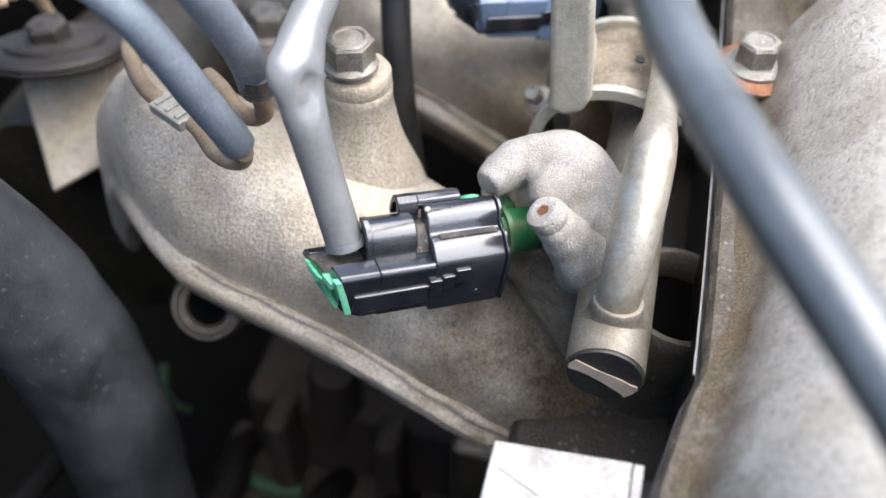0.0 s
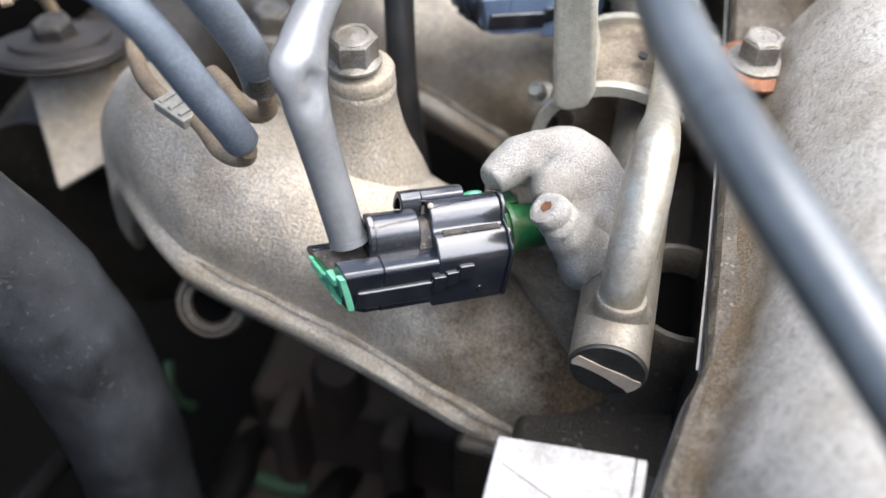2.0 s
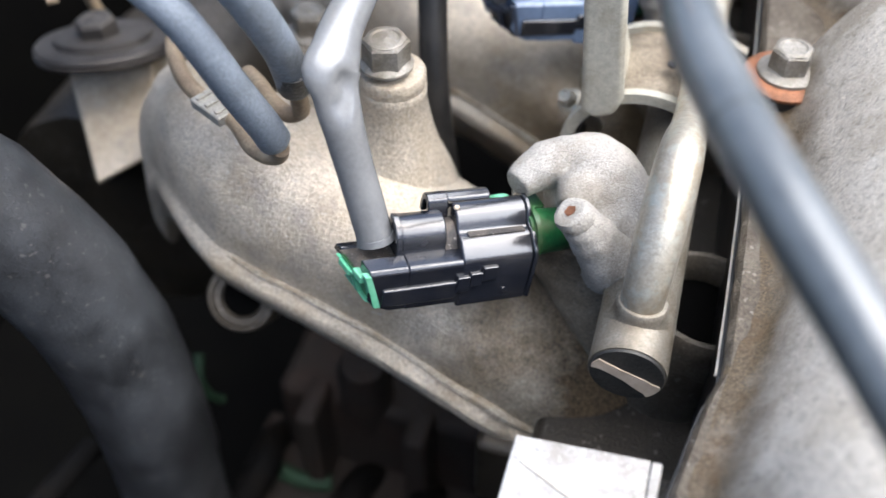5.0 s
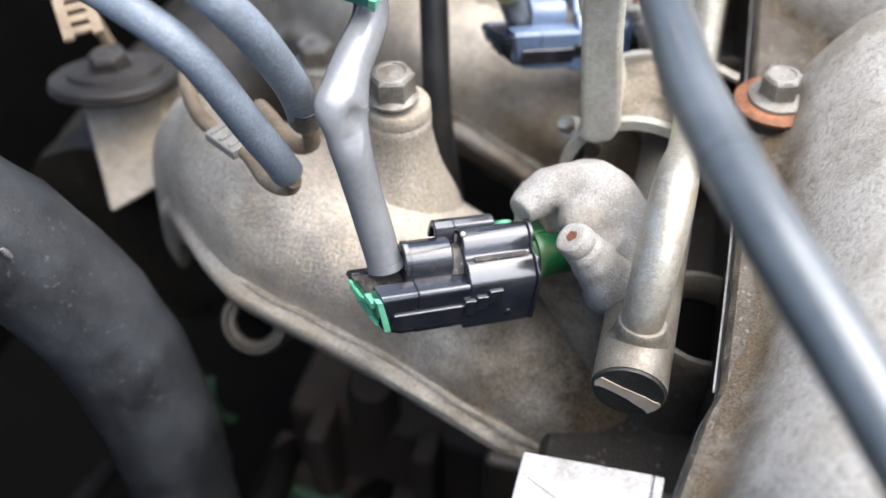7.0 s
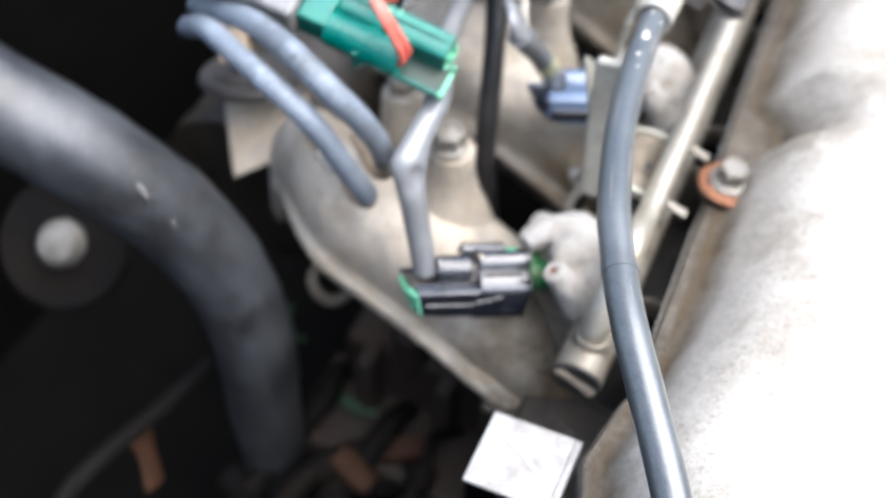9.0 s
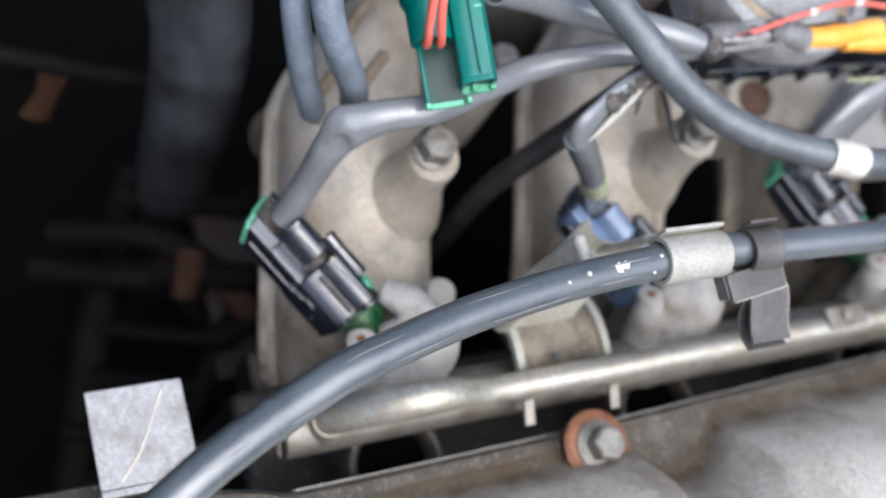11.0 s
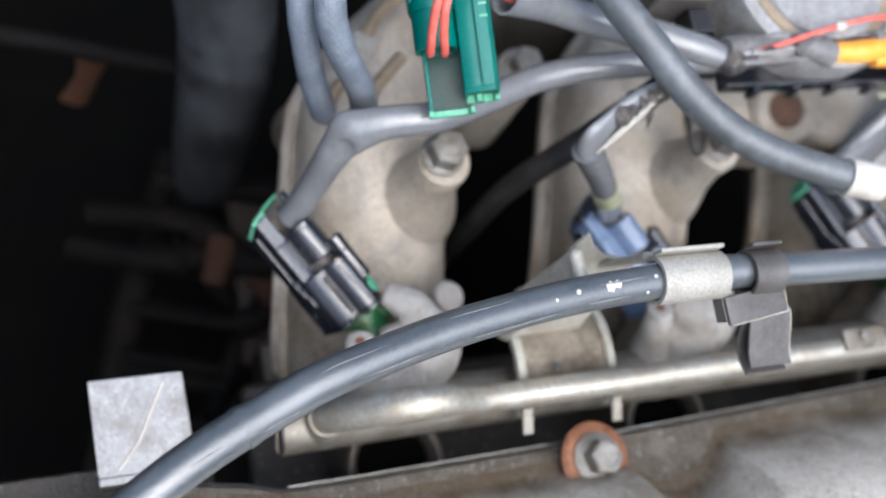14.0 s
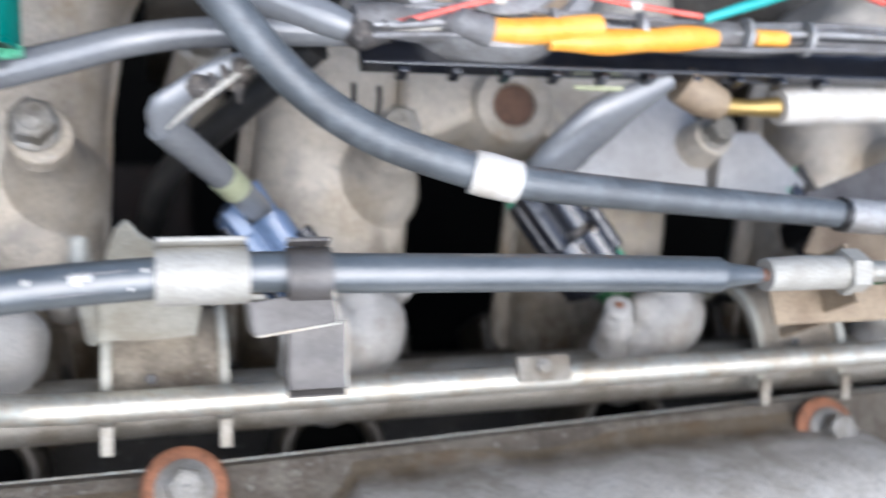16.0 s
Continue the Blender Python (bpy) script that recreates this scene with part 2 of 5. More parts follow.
def part(name, bm, mat, parent, label="", smooth=True, bevel=0.0, segments=2):
    ob = mesh_ob(name, bm, mat, smooth, bevel, segments)
    ob.parent = parent
    if label:
        ob["label"] = label
    return ob


def thing(name, label, category, at=(0, 0, 0), group="", kind=""):
    ob = new(name)
    ob.empty_display_size = 0.01
    ob.location = at
    return tagged(ob, label, category, group, kind)


def single(name, bm, mat, label, category, kind="", group="", bevel=0.0, smooth=True):
    return tagged(mesh_ob(name, bm, mat, smooth, bevel), label, category, group, kind)


def spline(points, step=0.004):
    """A smooth line through the points (Catmull-Rom), evenly sampled."""
    p = [Vector(v) for v in points]
    p = [2 * p[0] - p[1]] + p + [2 * p[-1] - p[-2]]
    out = []
    last = len(p) - 3
    for k, (a, b, c, d) in enumerate(zip(p, p[1:], p[2:], p[3:])):
        n = max(2, int((c - b).length / step))
        for i in range(n):
            u = i / n
            out.append((0.5 * (2 * b + (c - a) * u + (2 * a - 5 * b + 4 * c - d) * u * u + (3 * b - a - 3 * c + d) * u ** 3), (k + u) / last))
    out.append((p[-2], 1.0))
    return out


def tube(points, r, sides=20, step=0.004, bm=None, flat=None, hollow=0.0, straight=False, lump=0.0):
    """A round hose along points. r: a radius or a list along it; flat: widths across, as a list along it."""
    bm = bm or bmesh.new()
    line = [(Vector(v), i / (len(points) - 1)) for i, v in enumerate(points)] if straight else spline(points, step)
    place, line = [u for _, u in line], [v for v, _ in line]
    n = len(line)

    def along(v, i):
        if isinstance(v, (int, float)):
            return v
        s = place[i] * (len(v) - 1)
        k = min(int(s), len(v) - 2)
        return v[k] + (v[k + 1] - v[k]) * (s - k)

    up, rings = None, []
    for i, c in enumerate(line):
        d = (line[min(i + 1, n - 1)] - line[max(i - 1, 0)]).normalized()
        if up is None:
            up = Vector((0, 0, 1)) if abs(d.z) < 0.9 else Vector((1, 0, 0))
        up = (up - d * up.dot(d)).normalized()
        side = d.cross(up)
        rad, wide = along(r, i), along(flat, i) if flat else 1.0
        ring = []
        for k in range(sides):
            a = 2 * math.pi * k / sides
            v = side * math.cos(a) * rad * wide + up * math.sin(a) * rad / (wide if flat else 1.0)
            if lump:
                v *= 1 + lump * noise.noise((c + v) * 90)
            ring.append(bm.verts.new(c + v))
        rings.append(ring)
    for a, b in zip(rings, rings[1:]):
        for k in range(sides):
            bm.faces.new((a[k], a[(k + 1) % sides], b[(k + 1) % sides], b[k]))
    for ring, c, sgn in ((rings[0], line[0], 1), (rings[-1], line[-1], -1)):
        if hollow:
            d = (line[1] - line[0]).normalized() if sgn > 0 else (line[-1] - line[-2]).normalized()
            inner = [bm.verts.new(c + (v.co - c) * hollow) for v in ring]
            deep = [bm.verts.new(c + (v.co - c) * hollow + d * sgn * 0.008) for v in ring]
            for k in range(sides):
                j = (k + 1) % sides
                bm.faces.new((ring[k], ring[j], inner[j], inner[k]))
                bm.faces.new((inner[k], inner[j], deep[j], deep[k]))
            bm.faces.new(deep)
        else:
            bm.faces.new(ring)
    return bm


def turned(profile, base, axis, sides=32, bm=None):
    """A body of revolution: profile of (radius, height) from base along axis, capped where the radius isn't 0."""
    bm = bm or bmesh.new()
    q = Vector(axis).to_track_quat("Z", "Y").to_matrix()
    rings = []
    for rad, h in profile:
        rings.append([bm.verts.new(Vector(base) + q @ Vector((rad * math.cos(2 * math.pi * k / sides), rad * math.sin(2 * math.pi * k / sides), h)))
                      for k in range(sides)])
    for a, b in zip(rings, rings[1:]):
        for k in range(sides):
            bm.faces.new((a[k], a[(k + 1) % sides], b[(k + 1) % sides], b[k]))
    bm.faces.new(rings[0])
    bm.faces.new(rings[-1])
    return bm


def slab(lo, hi, m=None, bm=None):
    """A box from corner to corner, in the frame m."""
    bm = bm or bmesh.new()
    m = m or Matrix.Identity(4)
    v = [bm.verts.new(m @ Vector((x, y, z))) for x in (lo[0], hi[0]) for y in (lo[1], hi[1]) for z in (lo[2], hi[2])]
    for f in ((0, 1, 3, 2), (4, 6, 7, 5), (0, 4, 5, 1), (2, 3, 7, 6), (0, 2, 6, 4), (1, 5, 7, 3)):
        bm.faces.new([v[k] for k in f])
    return bm


def extrude(outline, lo, hi, m, bm=None, plane="yz"):
    """An outline in the yz (or xy, xz) plane of m, drawn out from lo to hi along the third axis."""
    bm = bm or bmesh.new()
    put = {"yz": lambda a, b, h: (h, a, b), "xy": lambda a, b, h: (a, b, h), "xz": lambda a, b, h: (a, h, b)}[plane]
    ends = [[bm.verts.new(m @ Vector(put(a, b, h))) for a, b in outline] for h in (lo, hi)]
    n = len(outline)
    for k in range(n):
        bm.faces.new((ends[0][k], ends[0][(k + 1) % n], ends[1][(k + 1) % n], ends[1][k]))
    bm.faces.new(ends[0])
    bm.faces.new(ends[1])
    return bm


def hex_prism(base, axis, flats, h, bm=None, dish=0.0006):
    """A hexagon head with a chamfered top and a shallow dish in it."""
    rc = flats / math.sqrt(3)
    bm = bm or bmesh.new()
    q = Vector(axis).to_track_quat("Z", "Y").to_matrix()

    def ring(rad, z, sides):
        return [bm.verts.new(Vector(base) + q @ Vector((rad * math.cos(math.pi / 3 * k + 0.3), rad * math.sin(math.pi / 3 * k + 0.3), z))) for k in range(6)]
    rings = [ring(rc, 0, 6), ring(rc, h * 0.9, 6), ring(rc * 0.9, h, 6), ring(rc * 0.74, h, 6), ring(rc * 0.7, h - dish, 6)]
    for a, b in zip(rings, rings[1:]):
        for k in range(6):
            bm.faces.new((a[k], a[(k + 1) % 6], b[(k + 1) % 6], b[k]))
    bm.faces.new(rings[0])
    bm.faces.new(rings[-1])
    return bm


def millimetres(*outline):
    return [(a * 0.001, b * 0.001) for a, b in outline]


def blend(xs, ys, x):
    return float(np.interp(x, xs, ys))


PITCH = 0.1044  # from cylinder to cylinder
UP = (0.0, 0.03, 1.0)

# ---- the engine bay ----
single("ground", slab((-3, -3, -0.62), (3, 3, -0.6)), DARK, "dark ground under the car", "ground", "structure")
single("floor_pan", slab((-0.5, -0.55, -0.42), (0.5, 0.9, -0.4)), DARK, "undertray below the engine, deep shade in its black colour", "undertray", "structure")
# added walls out of view, their heights set to block low sky light
single("wall_west", slab((-0.52, -0.55, -0.42), (-0.5, 0.9, 0.16)), DARK, "unseen black side wall that cuts low sky light", "inner wing", "structure")
single("wall_east", slab((0.5, -0.55, -0.42), (0.52, 0.9, 0.30)), DARK, "unseen black side wall that cuts low sky light", "inner wing", "structure")
single("wall_south", slab((-0.5, -0.57, -0.42), (0.5, -0.55, 0.30)), DARK, "unseen black front wall that cuts low sky light", "front panel", "structure")
single("wall_north", slab((-0.5, 0.9, -0.42), (0.5, 0.92, 0.35)), DARK, "unseen black rear wall that cuts low sky light", "firewall", "structure")

# cylinder head below the rail, with round bores
head = thing("cylinder_head", "oily cast aluminium cylinder head beneath the fuel rail", "cylinder head")
part("body", slab((0.0, -0.03, -0.25), (0.24, 0.75, 0.028)), CAST_DIRTY_SHADED, head, bevel=0.004)
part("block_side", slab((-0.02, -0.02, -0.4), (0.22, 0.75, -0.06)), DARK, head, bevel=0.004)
for k in range(5):
    y = k * PITCH + 0.012
    part("bore_rim", turned([(0.013, -0.03), (0.017, -0.03), (0.018, 0.024), (0.0175, 0.0275), (0.0163, 0.0292), (0.0148, 0.0292), (0.0134, 0.0275), (0.0126, 0.024), (0.0125, 0.018)],
                            (0.0345, y + 0.003, 0.034), (0.12, 0, 1)), OILY_DIM_RIM, head)
    # solid black plug in place of the shade down the opening
    part("bore_shade", turned([(0.0125, 0.0), (0.0125, 0.0215), (0.0118, 0.0216)], (0.0345, y + 0.003, 0.034), (0.12, 0, 1)), DARK, head, "black plug painting the shade down the opening")

# valve cover: gasket line, flange ledge and raised body with pockets round its bolts
cover = thing("valve_cover", "light grey cast alloy valve cover with a grimy flange", "valve cover")


def cover_wall(y, bolts=(0.0722, 0.0722 + 2 * PITCH, 0.0722 + 4 * PITCH)):
    """How far the raised body stands back at y: pockets swing round the bolts."""
    x = blend((-0.14, -0.09, -0.058, -0.034, -0.01, 0.02, 0.05, 0.12, 0.2, 0.3, 0.8), (0.066, 0.054, 0.0450, 0.0495, 0.0528, 0.0540, 0.0530, 0.0505, 0.0480, 0.0460, 0.044), y)
    for b in bolts:
        u = (y - b - 0.029) / 0.018
        if abs(u) < 1:
            x += 0.014 * math.cos(u * math.pi / 2) ** 0.6
    return x


bm = bmesh.new()
stations = [-0.14 + 0.0025 * i for i in range(370)]
profile = [(-0.0090, 0.0902), (-0.0078, 0.0912), (-0.0055, 0.0917), (-0.0034, 0.0930), (-0.0016, 0.0953), (-0.0002, 0.0985), (0.0022, 0.1035), (0.0060, 0.1105), (0.0115, 0.1185), (0.0190, 0.1250),
           (0.030, 0.1300), (0.05, 0.1335), (0.2, 0.13), (0.24, 0.10)]
rows_ = []
for y in stations:
    x0 = cover_wall(y)
    rows_.append([bm.verts.new((x0 + dx if i < 11 else 0.05 + dx, y, z + 0.0012 * noise.noise((y * 25, dx * 25, 3)) + 0.0003 * noise.noise((y * 150, dx * 150, 7)))) for i, (dx, z) in enumerate(profile)])
for a, b in zip(rows_, rows_[1:]):
    for k in range(len(profile) - 1):
        bm.faces.new((a[k], a[k + 1], b[k + 1], b[k]))
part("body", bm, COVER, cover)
bm = bmesh.new()
rows_ = []
for y in stations:
    xe = blend((-0.14, -0.09, -0.06, -0.048, -0.036, -0.028, 0.0, 0.06, 0.3, 0.8), (0.056, 0.044, 0.0342, 0.0362, 0.0384, 0.0412, 0.0412, 0.0405, 0.033, 0.03), y)
    wob = 0.0004 * noise.noise((y * 160, 0, 0))
    rows_.append([bm.verts.new(v) for v in ((xe + 0.001, y, 0.0845), (xe + wob, y, 0.0855), (xe + wob, y, 0.0895), (xe + 0.0012, y, 0.091), (xe + 0.006, y, 0.0912), (0.09, y, 0.0905))])
for a, b in zip(rows_, rows_[1:]):
    for k in range(5):
        bm.faces.new((a[k], a[k + 1], b[k + 1], b[k]))
part("flange", bm, LEDGE, cover, "grimy brown flange ledge")
bm = bmesh.new()
rows_ = []
for y in stations:
    xe = blend((-0.14, -0.09, -0.06, -0.048, -0.036, -0.028, 0.0, 0.06, 0.3, 0.8), (0.056, 0.044, 0.0342, 0.0362, 0.0384, 0.0412, 0.0412, 0.0405, 0.033, 0.03), y)
    rows_.append([bm.verts.new(v) for v in ((xe + 0.05, y, 0.0845), (xe - 0.0006, y, 0.0845), (xe - 0.0006, y, 0.0825), (xe + 0.0006, y, 0.082), (xe + 0.0006, y, 0.03))])
for a, b in zip(rows_, rows_[1:]):
    for k in range(4):
        bm.faces.new((a[k], a[k + 1], b[k + 1], b[k]))
part("gasket", bm, GASKET, cover, "black gasket seam")
bm = bmesh.new()
rows_ = []
for y in stations[46:]:
    xe = blend((-0.14, -0.09, -0.06, -0.048, -0.036, -0.028, 0.0, 0.06, 0.3, 0.8), (0.056, 0.044, 0.0342, 0.0362, 0.0384, 0.0412, 0.0412, 0.0405, 0.033, 0.03), y)
    rows_.append([bm.verts.new(v) for v in ((xe + 0.004, y, 0.0843), (xe - 0.0011, y, 0.0843), (xe - 0.0011, y, 0.0838), (xe + 0.004, y, 0.0838))])
for a, b in zip(rows_, rows_[1:]):
    for k in range(3):
        bm.faces.new((a[k], a[k + 1], b[k + 1], b[k]))
part("shim", bm, STEEL, cover, "bright thin steel shim edge")

# ---- intake manifold ----
manifold = thing("intake_manifold", "sand-cast aluminium intake manifold with brown stains", "manifold")
RX = (0.035, 0.01, -0.017, -0.05, -0.083, -0.098, -0.110, -0.122, -0.135, -0.146, -0.152)
RNEAR = (-0.016, -0.016, -0.0157, -0.0125, -0.0075, -0.004, 0.004, 0.014, 0.027, 0.036, 0.042)
RFAR = (0.052, 0.051, 0.0505, 0.0515, 0.053, 0.055, 0.057, 0.060, 0.064, 0.064, 0.060)
REDGE = (-0.004, 0.012, 0.027, 0.0435, 0.0515, 0.0535, 0.0545, 0.054, 0.048, 0.034, 0.014)
RTALL = (0.026, 0.028, 0.030, 0.031, 0.031, 0.031, 0.031, 0.030, 0.028, 0.026, 0.022)


def runner(k):
    bm = bmesh.new()
    xs = [0.035 - 0.0022 * i for i in range(86)]
    rows_ = []
    for x in xs:
        def at(v):
            return float(np.interp(-x, [-q for q in RX], v))
        n, f, e, h = at(RNEAR), at(RFAR), at(REDGE), at(RTALL)
        c, w = (n + f) / 2 + k * PITCH, (f - n) / 2
        ring = []
        # lip at the parting line, then the crown, then the lip and the underside
        ring.append((c - w * 0.93, e - 0.007))
        ring.append((c - w, e - 0.004))
        ring.append((c - w, e - 0.0006))
        ring.append((c - w * 0.97, e + 0.0008))
        ring.append((c - w * 0.875, e + 0.0030))
        ring.append((c - w * 0.85, e + 0.0036))
        for i in range(29):
            a = math.pi * (0.05 + 0.9 * i / 28)
            ring.append((c - math.cos(a) * w * (0.84 if i < 14 else 0.95), e + 0.0035 + (math.sin(a) ** 0.8) * (h - 0.0015)))
        ring += [(c + w * 0.94, e + 0.0028), (c + w, e + 0.001), (c + w, e - 0.003), (c + w * 0.93, e - 0.006)]
        for i in range(7):
            a = math.pi * (0.08 + 0.84 * i / 6)
            ring.append((c + math.cos(a) * w * 0.9, e - 0.006 - math.sin(a) * h * 0.8))
        rows_.append([bm.verts.new((x, y, z + 0.0008 * noise.noise((x * 60, y * 60, z * 60)) + 0.0003 * noise.noise((x * 300, y * 300, z * 300)))) for y, z in ring])
    m = len(rows_[0])
    for a, b in zip(rows_, rows_[1:]):
        for i in range(m):
            bm.faces.new((a[i], a[(i + 1) % m], b[(i + 1) % m], b[i]))
    bm.faces.new(rows_[0])
    bm.faces.new(rows_[-1])
    return bm


for k in range(5):
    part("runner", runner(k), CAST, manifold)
    crust = []
    for i in range(16):
        x = -0.094 + 0.0066 * i
        n, f, e = (float(np.interp(-x, [-q for q in RX], v)) for v in (RNEAR, RFAR, REDGE))
        crust.append((x, (n + f) / 2 - (f - n) / 2 * 0.885 + k * PITCH + 0.0006 * noise.noise((x * 90, k, 0)), e + 0.0032))
    part("parting_ridge", tube(crust, [0.0005, 0.0011, 0.0008, 0.0013, 0.0009], 8, 0.0012, lump=0.7), CRUST, manifold, "crusty pale parting ridge")
    base = Vector((-0.0545, 0.0335 + k * PITCH, 0.05))
    if k != 2:
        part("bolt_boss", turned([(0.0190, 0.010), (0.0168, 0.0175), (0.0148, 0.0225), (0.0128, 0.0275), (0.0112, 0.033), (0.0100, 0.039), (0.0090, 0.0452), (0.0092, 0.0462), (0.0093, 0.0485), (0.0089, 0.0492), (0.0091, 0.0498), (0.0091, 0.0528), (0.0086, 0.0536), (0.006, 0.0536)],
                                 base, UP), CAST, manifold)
    seat_ = bmesh.new()
    for v in ((-0.0095, 0.0125, 0.070), (0.0045, 0.0085, 0.077), (0.0195, 0.0110, 0.072), (-0.0100, 0.0240, 0.045), (0.0095, 0.0060, 0.047), (0.0150, 0.0020, 0.040), (0.0250, 0.0060, 0.036),
              (-0.0100, 0.0400, 0.040), (0.0260, 0.0400, 0.036), (0.0200, 0.0330, 0.072), (-0.0060, 0.0330, 0.072), (0.0100, 0.0080, 0.030)):
        seat_.verts.new(v)
    bmesh.ops.convex_hull(seat_, input=seat_.verts)
    bmesh.ops.subdivide_edges(seat_, edges=seat_.edges, cuts=3, use_grid_fill=True)
    for v in seat_.verts:
        v.co += 0.0008 * noise.noise_vector(v.co * 90) + Vector((0, k * PITCH, 0))
    part("injector_seat", seat_, SEAT, manifold, bevel=0.0009)
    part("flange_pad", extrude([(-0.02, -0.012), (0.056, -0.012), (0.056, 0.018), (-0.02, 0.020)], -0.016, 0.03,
                               Matrix.Translation((0, k * PITCH, 0.0)), plane="yz"), CAST_DIRTY_SHADED, manifold, bevel=0.003)
# plenum takes the dark casting colour for the shade behind the runners
part("plenum", tube([(-0.185, 0.065, -0.02), (-0.185, 0.2, -0.02), (-0.185, 0.6, -0.02)], 0.05, 28, 0.01, lump=0.03), CAST_DIRTY_SHADED, manifold)
# flat cast webs over the third runner
for outline_ in (((-0.0481, 0.1989), (-0.080, 0.2407), (-0.0643, 0.2579), (-0.0369, 0.2525), (-0.0373, 0.2290)), ((-0.0629, 0.2630), (-0.0631, 0.2784), (-0.0425, 0.2949), (-0.0369, 0.2857), (-0.0381, 0.2557))):
    part("web", extrude(outline_, 0.078, 0.094, Matrix.Identity(4), plane="xy"), WEB, manifold, "grey flat cast web", bevel=0.0015)
# lug with a hole under the near runner
LUG_AT, LUG_WAY = (-0.0955, 0.004, 0.0315), (0.15, -0.75, 0.6)
# lug colour darkened to stand for the shade below the runner
part("lug", turned([(0.0125, -0.020), (0.0118, -0.006), (0.0112, 0.003), (0.0102, 0.005), (0.0088, 0.0052), (0.0086, 0.0040), (0.0066, 0.0038), (0.0060, 0.0020)], LUG_AT, LUG_WAY), OILY_DIM_RIM, manifold, "lug with a drilled hole, darkened like shade")
# black disc: the hole's shade as colour, not depth
part("lug_hole_shade", turned([(0.0059, 0.0), (0.0059, 0.0026), (0.0052, 0.0027)], LUG_AT, LUG_WAY), DARK, manifold, "black disc painting the shade inside the lug")
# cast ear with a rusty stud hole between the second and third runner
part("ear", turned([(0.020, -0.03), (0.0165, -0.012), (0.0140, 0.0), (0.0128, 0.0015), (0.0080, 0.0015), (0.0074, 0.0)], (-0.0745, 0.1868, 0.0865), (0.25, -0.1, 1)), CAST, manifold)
part("ear_hole", turned([(0.0074, -0.002), (0.0073, 0.0006), (0.006, 0.0006)], (-0.0745, 0.1868, 0.0865), (0.25, -0.1, 1)), COPPER_DULL, manifold, "rusty stud hole")
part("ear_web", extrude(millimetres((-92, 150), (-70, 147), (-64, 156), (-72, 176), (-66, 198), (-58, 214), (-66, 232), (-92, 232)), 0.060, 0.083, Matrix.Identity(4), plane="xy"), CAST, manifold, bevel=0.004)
post = bmesh.new()
for v in ((-0.190, 0.069, 0.054), (-0.160, 0.077, 0.056), (-0.1530, 0.0543, 0.0338), (-0.1555, 0.0508, 0.0312), (-0.1695, 0.040, 0.0252), (-0.1985, 0.085, 0.046), (-0.168, 0.0663, 0.0141), (-0.183, 0.0547, 0.0075), (-0.160, 0.092, 0.050), (-0.185, 0.095, 0.050)):
    post.verts.new(v)
bmesh.ops.convex_hull(post, input=post.verts)
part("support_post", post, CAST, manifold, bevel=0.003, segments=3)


def hex_bolt(name, label, top, axis, flats, head_h, flange_r, mat=BOLT, washer=None, washer_r=0.0, group=""):
    """A hexagon bolt whose head's top is at top."""
    a = Vector(axis).normalized()
    ob = thing(name, label, "bolt", top, group)
    inv = Matrix.Translation(-Vector(top))

    def put(n, bm, mt, lb="", **kw):
        bm.transform(inv)
        part(n, bm, mt, ob, lb, **kw)
    seat = Vector(top) - a * head_h
    put("head", hex_prism(seat, a, flats, head_h), mat, smooth=False)
    put("face", turned([(flats * 0.47, -0.0008), (flats * 0.47, 0.0001), (flats * 0.43, 0.0004), (flats * 0.36, 0.0004), (flats * 0.33, 0.0), (flats * 0.1, -0.0001), (flats * 0.06, 0.0002)], Vector(top), a, 28), mat)
    put("flange", turned([(flange_r, -0.0014), (flange_r, -0.0006), (flange_r * 0.8, 0.0004), (flange_r * 0.6, 0.0006)], seat, a), mat)
    put("shank", turned([(0.003, -0.02), (0.003, -0.001)], seat, a, 12), mat)
    if washer:
        put("washer", turned([(washer_r * 0.55, -0.0042), (washer_r * 0.92, -0.0042), (washer_r, -0.0032), (washer_r, -0.0026), (washer_r * 0.86, -0.0016), (washer_r * 0.5, -0.0014)],
                             seat, a), washer, "rusty copper-coloured washer")
    return ob


bolt = hex_bolt("manifold_bolt", "dull steel hexagon bolt in a manifold boss", (-0.0555, 0.0341, 0.1138), UP, 0.0112, 0.0066, 0.0072, group="manifold bolts")
for k in (1, 3, 4):
    copy_thing(bolt, Matrix.Translation((-0.0555, 0.0341 + k * PITCH, 0.1138)))
hex_bolt("manifold_bolt", "small dull bolt beside the grey cast webs", (-0.0566, 0.2522, 0.1121), UP, 0.0085, 0.006, 0.0056, group="manifold bolts")
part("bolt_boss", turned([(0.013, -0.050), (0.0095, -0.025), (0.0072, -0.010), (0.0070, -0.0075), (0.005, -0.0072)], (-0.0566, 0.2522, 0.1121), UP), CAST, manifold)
cbolt = hex_bolt("cover_bolt", "steel flange bolt on a copper-coloured washer", (0.0465, 0.0722, 0.1045), UP, 0.0100, 0.0065, 0.0082, BOLT, COPPER, 0.0118, "valve cover bolts")
part("grommet", turned([(0.008, -0.0145), (0.0108, -0.0145), (0.0108, -0.0104), (0.008, -0.0103)], (0, 0, 0), UP), GASKET, cbolt, "black rubber grommet")
for k in (2, 4):
    copy_thing(cbolt, Matrix.Translation((0.0465, 0.0722 + k * PITCH, 0.1045)))
sbolt = hex_bolt("support_bolt", "grimy hexagon bolt with wide washers on the support post", (-0.178, 0.075, 0.069), (-0.1, 0.05, 1), 0.0125, 0.008, 0.014, GRIMY)
